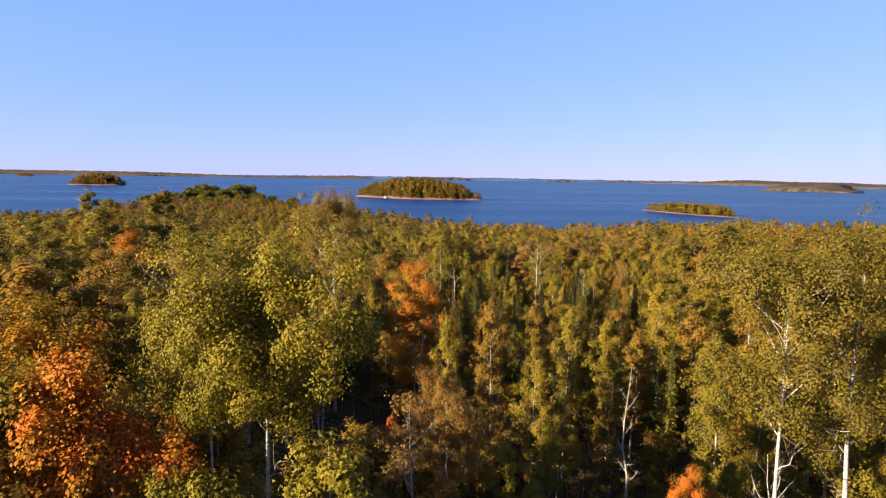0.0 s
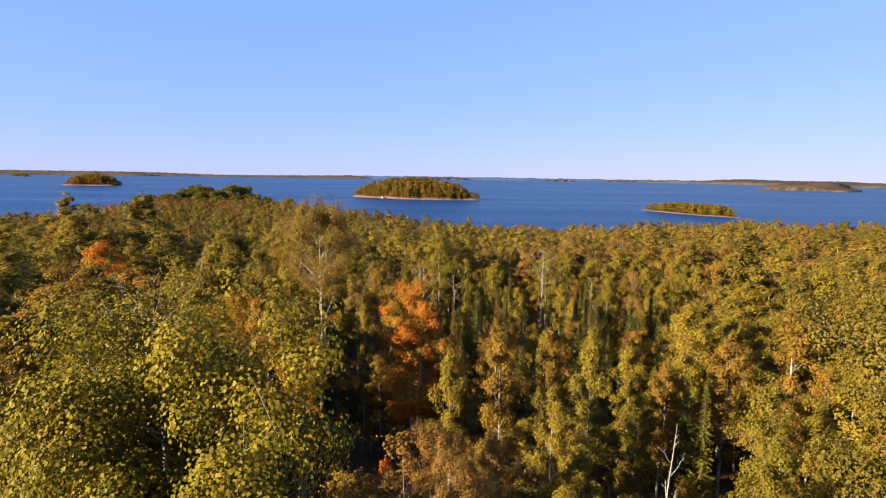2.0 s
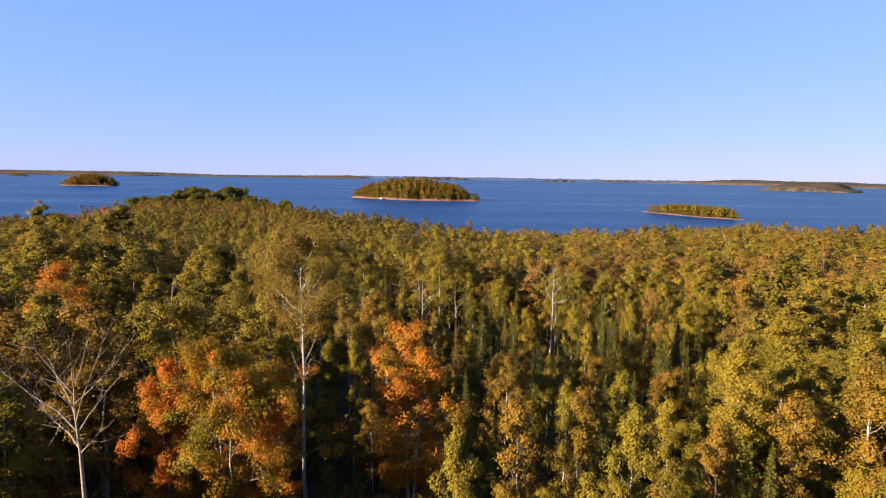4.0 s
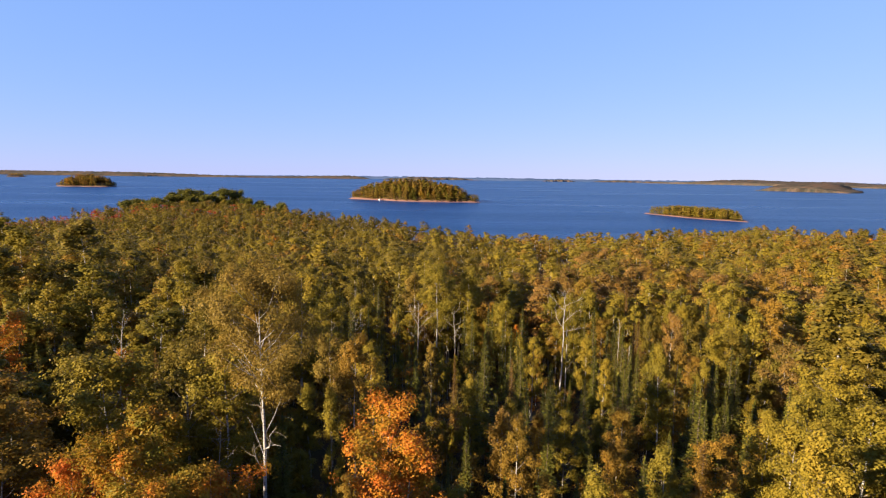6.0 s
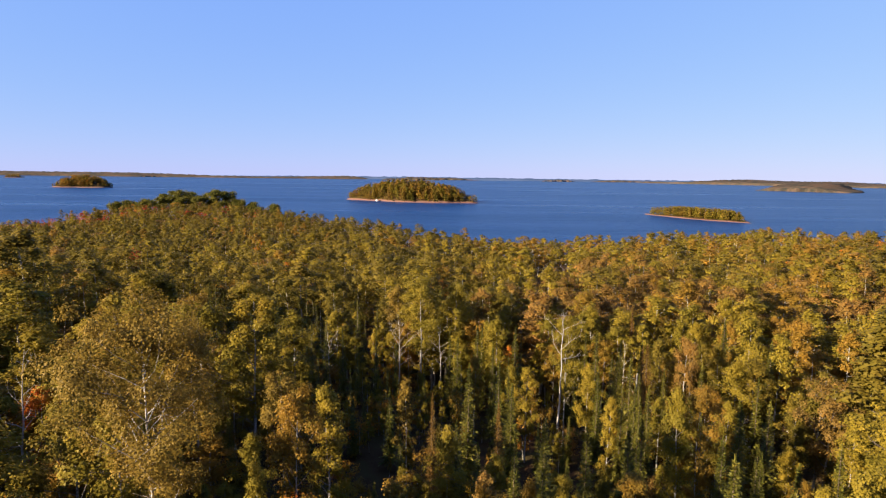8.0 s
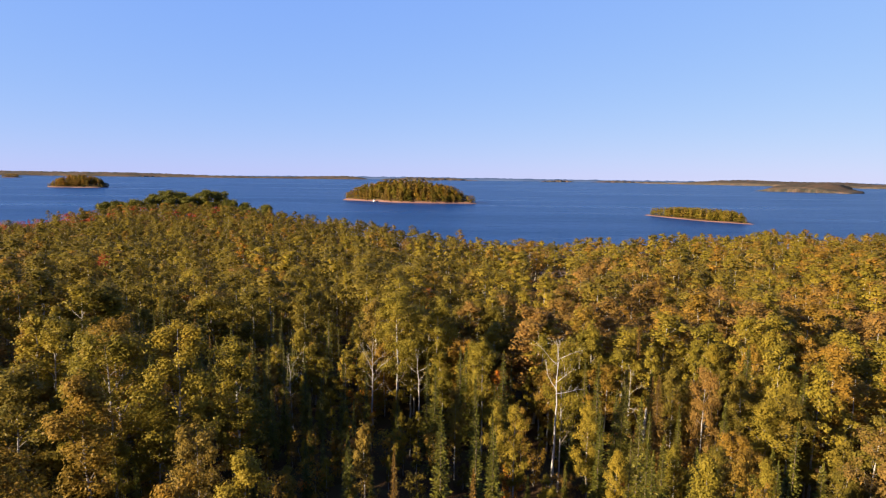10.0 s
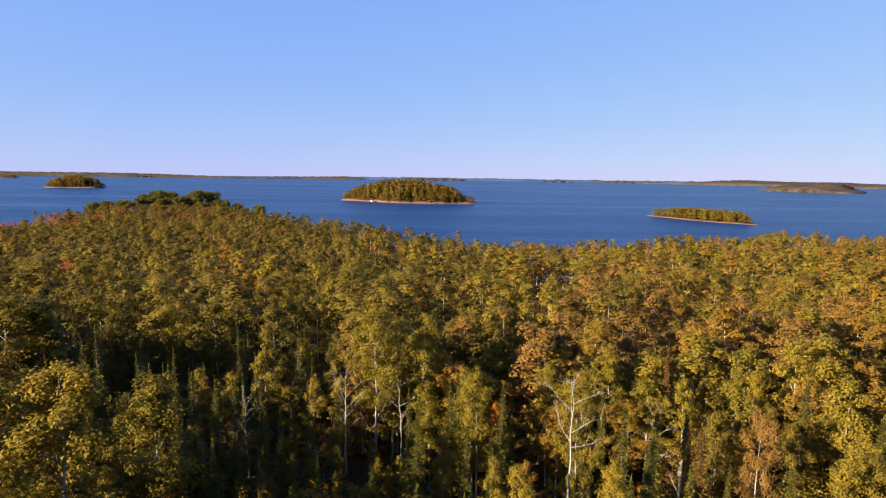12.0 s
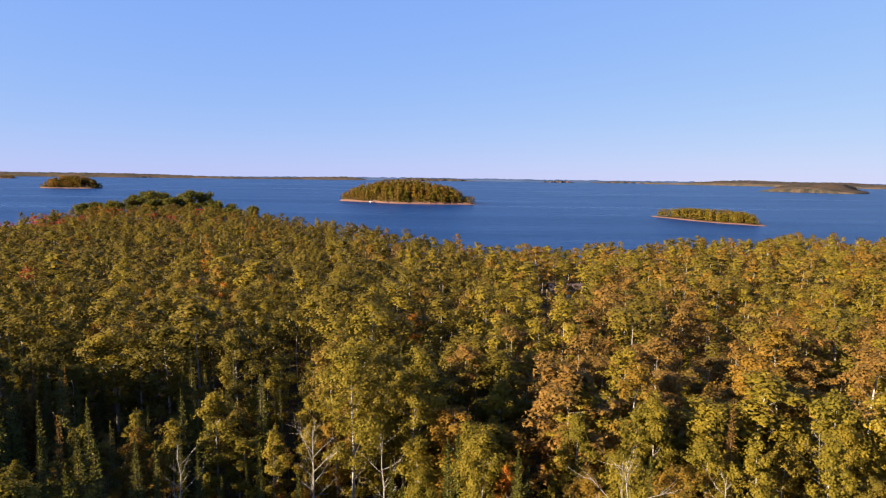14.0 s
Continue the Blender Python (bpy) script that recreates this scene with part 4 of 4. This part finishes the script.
def island(name, cx, cy, half_l, half_w, turn, land, seed, trees, th, tones, label, rim=0.3, level=4, spread=0.99, rocks=2):
    """A low rocky mound in the lake and the woods that cover it."""
    rings, k = 16, 72
    a = np.arange(k) * 2 * np.pi / k
    c, s = math.cos(radians(turn)), math.sin(radians(turn))
    v, f = [(cx, cy, land)], []
    for j in range(1, rings + 1):
        q = j / rings
        o = outline(a, seed, 0.22) * q
        px, py = half_l * o * np.cos(a), half_w * o * np.sin(a)
        z = land * (1 - q ** 2.2) + rim * (1 - q) * 2.0 + (-0.5 if j == rings else 0.5) + 0.25 * np.sin(7 * a + j) * (j > 5)
        v += list(np.column_stack([cx + c * px - s * py, cy + s * px + c * py, z]))
    for i in range(k):
        i2 = (i + 1) % k
        f.append((0, 1 + i, 1 + i2, 1 + i2))
        for j in range(rings - 1):
            f.append((1 + j * k + i, 1 + (j + 1) * k + i, 1 + (j + 1) * k + i2, 1 + j * k + i2))
    me = bpy.data.meshes.new(name)
    me.from_pydata([tuple(p) for p in v], [], [q if len(set(q)) == 4 else q[:3] for q in f])
    me.materials.append(ROCK)
    me.materials.append(GROUND)
    for p in me.polygons:
        p.material_index = int(min(p.vertices) < 1 + (rings - rocks) * k)
    tagged(new(name, me), label, "island", kind="structure")
    r = np.random.default_rng(seed * 7 + 1)
    st = Stuff()
    for _ in range(trees):
        q, an = math.sqrt(r.uniform()) * spread, r.uniform(0, 6.283)
        o = float(outline(np.array(an), seed, 0.22)) * q
        px, py = half_l * o * math.cos(an), half_w * o * math.sin(an)
        kind, tone = tones[int(r.uniform() * len(tones))]
        h = th * r.uniform(0.75, 1.2) * (1.0 if q < 0.85 else 0.75) * (1.12 - 0.4 * (px / half_l) ** 2)
        st.plant(kind, tone, level, cx + c * px - s * py, cy + s * px + c * py, land * (1 - q ** 2.2) + 0.3, h, r.uniform(1.2, 1.7), r.uniform(0, 360), int(r.integers(99)), wood=False)
    st.finish(name + "_woods", "dense autumn woods covering the rocky island")


MIXED = [("aspen", "green"), ("aspen", "aspen"), ("spruce", "spruce"), ("birch", "birch"), ("aspen", "green"), ("spruce", "spruce"), ("birch", "rust"), ("aspen", "aspen"), ("maple", "rust"), ("birch", "birch"), ("maple", "rust"), ("maple", "amber")]
YELLOW = [("aspen", "aspen"), ("aspen", "gold"), ("birch", "gold"), ("aspen", "green"), ("birch", "aspen"), ("spruce", "spruce"), ("aspen", "aspen")]
island("island", -42, 893, 103, 34, -20, 13.5, 3, 900, 15, MIXED, "rounded wooded island with a pale rocky shoreline")
island("island", 256, 594, 66, 15, -65, 0.8, 5, 420, 8.0, YELLOW, "long low island with a red rock shoreline", spread=0.88, rocks=3)
island("island", -846, 1425, 62, 34, 8, 11.0, 2, 420, 15, MIXED, "small wooded island with a sandy shoreline")
island("island", -2230, 3100, 55, 30, 0, 6.0, 4, 90, 12, MIXED, "tiny distant wooded island")


def far_shore(name, x0, y0, x1, y1, depth, top, seed, label, ends=0.12, n=160, mat=FAR):
    """A long low wooded shore: bank, bristling treetops, and the rise of the land behind."""
    r = np.random.default_rng(seed)
    t = np.linspace(0, 1, n)
    env = np.clip(np.minimum(t / ends, (1 - t) / ends), 0, 1) ** 0.6
    hump = 0.62 + 0.25 * np.sin(t * 5.1 + seed) + 0.13 * np.sin(t * 11.7 + 2 * seed)
    rows = []
    d = np.array([x1 - x0, y1 - y0], float)
    nrm = np.array([-d[1], d[0]]) / np.linalg.norm(d)
    if nrm[1] < 0:
        nrm = -nrm
    for off, hh, j in ((0, -0.5, 0), (2, 0.8, 0.3), (4, 9.0, 2.5), (depth * 0.3, 0.55 * top, 3), (depth * 0.6, top, 3.5), (depth, top * 0.8, 3), (depth * 1.1, -1, 0)):
        z = (hh * (hump if hh > 9.5 else 1) + r.uniform(-1, 1, n) * j) * (env if hh > 0 else 1)
        wob = 10 * np.sin(t * 23 + seed) + 6 * np.sin(t * 61)
        p = np.outer(1 - t, (x0, y0)) + np.outer(t, (x1, y1)) + np.outer(off * (0.3 + 0.7 * env) + wob * env, nrm)
        rows.append(np.column_stack([p, z]))
    v = np.concatenate(rows)
    i = np.arange(len(rows) * n).reshape(len(rows), n)
    f = np.stack([i[:-1, :-1], i[:-1, 1:], i[1:, 1:], i[1:, :-1]], -1).reshape(-1, 4)
    tagged(new(name, mesh_from(name, v, f, [mat])), label, "far shore", kind="structure")


# this strip carries the distance haze in its colour
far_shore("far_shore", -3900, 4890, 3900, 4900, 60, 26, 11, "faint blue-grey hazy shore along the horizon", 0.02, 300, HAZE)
far_shore("far_shore", -4100, 4300, -560, 4700, 150, 46, 1, "distant wooded shore along the horizon", 0.05, 420)
far_shore("far_shore", -2290, 4450, -2110, 4470, 60, 20, 2, "small distant island before the far shore", 0.4, 40)
far_shore("far_shore", -430, 4400, 20, 4420, 120, 30, 3, "low distant wooded island", 0.3, 90)
far_shore("far_shore", -380, 4800, 340, 4830, 80, 24, 6, "low distant wooded shore on the horizon", 0.2, 90)
far_shore("far_shore", 820, 4600, 1080, 4610, 60, 15, 4, "low distant islet on the horizon", 0.15, 50)
far_shore("far_shore", 1250, 4750, 1900, 4700, 80, 20, 8, "low distant wooded shore on the horizon", 0.3, 90)
far_shore("far_shore", 1500, 4350, 2300, 3000, 500, 36, 5, "long wooded shore rising to a low ridge", 0.2, 220)
far_shore("far_shore", 2150, 3050, 3400, 2300, 500, 30, 9, "long wooded shore rising to a low ridge", 0.1, 200)
far_shore("far_shore", 1080, 2000, 1235, 1760, 260, 42, 7, "low wooded headland reaching into the lake", 0.35, 120)


# ---- cabins ----
def material_plain(name, c1, c2, scale, rough):
    m, nt, p, out = material(name)
    co = nt.nodes.new("ShaderNodeTexCoord")
    n = noise_node(nt, co.outputs["Object"], scale, 5.0, 0.65)
    nt.links.new(ramp(nt, n.outputs["Fac"], [(0.35, c1), (0.65, c2)]).outputs[0], p.inputs["Base Color"])
    p.inputs["Roughness"].default_value = rough
    p.inputs["Specular IOR Level"].default_value = 0.15
    return m


SHINGLE = material_plain("grey_shingle", (0.05, 0.034, 0.028), (0.08, 0.056, 0.046), 3.0, 0.9)
SIDING = material_plain("weathered_siding", (0.14, 0.105, 0.07), (0.21, 0.161, 0.112), 2.0, 0.8)
WHITE = material_plain("white_paint", (0.504, 0.497, 0.476), (0.574, 0.567, 0.546), 2.0, 0.6)
PANE = material_plain("dark_glass", (0.014, 0.0175, 0.021), (0.028, 0.0315, 0.035), 1.0, 0.1)


def part(name, bm, mat, parent, label=""):
    me = bpy.data.meshes.new(name)
    bm.to_mesh(me)
    bm.free()
    me.materials.append(mat)
    ob = new(name, me)
    ob.parent = parent
    return tagged(ob, label)


def box(x0, x1, y0, y1, z0, z1):
    bm = bmesh.new()
    bmesh.ops.create_cube(bm, size=1, matrix=Matrix.Translation(((x0 + x1) / 2, (y0 + y1) / 2, (z0 + z1) / 2)) @ Matrix.Diagonal((x1 - x0, y1 - y0, z1 - z0, 1)))
    bmesh.ops.bevel(bm, geom=bm.edges[:], offset=0.015, segments=1, affect='EDGES')
    return bm


def cabin(x, y, z, turn, length, depth, wall, rise, wall_mat, label):
    root = new("cabin")
    root.matrix_basis = pose(x, y, z, 0, 0, turn)
    l, d = length / 2, depth / 2
    bm = box(-l, l, -d, d, -0.3, wall)
    part("wall", bm, wall_mat, root)
    for s in (-1, 1):
        bm = bmesh.new()
        o, th = 0.45, 0.14
        prof = [(s * (d + o), wall - rise * o / d), (0, wall + rise), (0, wall + rise + th), (s * (d + o), wall - rise * o / d + th)]
        a = [bm.verts.new((-l - o, py, pz)) for py, pz in prof]
        b = [bm.verts.new((l + o, py, pz)) for py, pz in prof]
        bm.faces.new(a)
        bm.faces.new(b[::-1])
        for i in range(4):
            bm.faces.new((a[i], b[i], b[(i + 1) % 4], a[(i + 1) % 4]))
        bmesh.ops.recalc_face_normals(bm, faces=bm.faces)
        part("roof_slope", bm, SHINGLE, root)
    for s in (-1, 1):
        bm = bmesh.new()
        v = [bm.verts.new(p) for p in ((s * l, -d, wall), (s * l, d, wall), (s * l, 0, wall + rise), (s * (l - 0.12), -d, wall), (s * (l - 0.12), d, wall), (s * (l - 0.12), 0, wall + rise))]
        bm.faces.new(v[:3])
        bm.faces.new(v[3:][::-1])
        for i in range(3):
            bm.faces.new((v[i], v[(i + 1) % 3], v[3 + (i + 1) % 3], v[3 + i]))
        bmesh.ops.recalc_face_normals(bm, faces=bm.faces)
        part("gable", bm, wall_mat, root)
    for wx in (-l * 0.5, l * 0.5):
        win = part("window", box(wx - 0.5, wx + 0.5, -d - 0.05, -d + 0.02, 1.0, 2.0), WHITE, root)
        part("pane", box(wx - 0.42, wx + 0.42, -d - 0.07, -d - 0.03, 1.08, 1.92), PANE, win)
    part("door", box(-0.45, 0.45, -d - 0.05, -d + 0.02, 0.0, 2.05), WHITE, root)
    return tagged(root, label, "cabin")


cabin(42, 222, float(ground_z(np.array(42.0), np.array(222.0))), 4, 9.0, 6.0, 2.6, 1.8, SIDING, "low cabin with a grey shingled roof half hidden by trees")
cabin(-88, 879, 0.7, -22, 2.6, 2.4, 1.9, 0.7, WHITE, "small white hut at the shore of the wooded island")
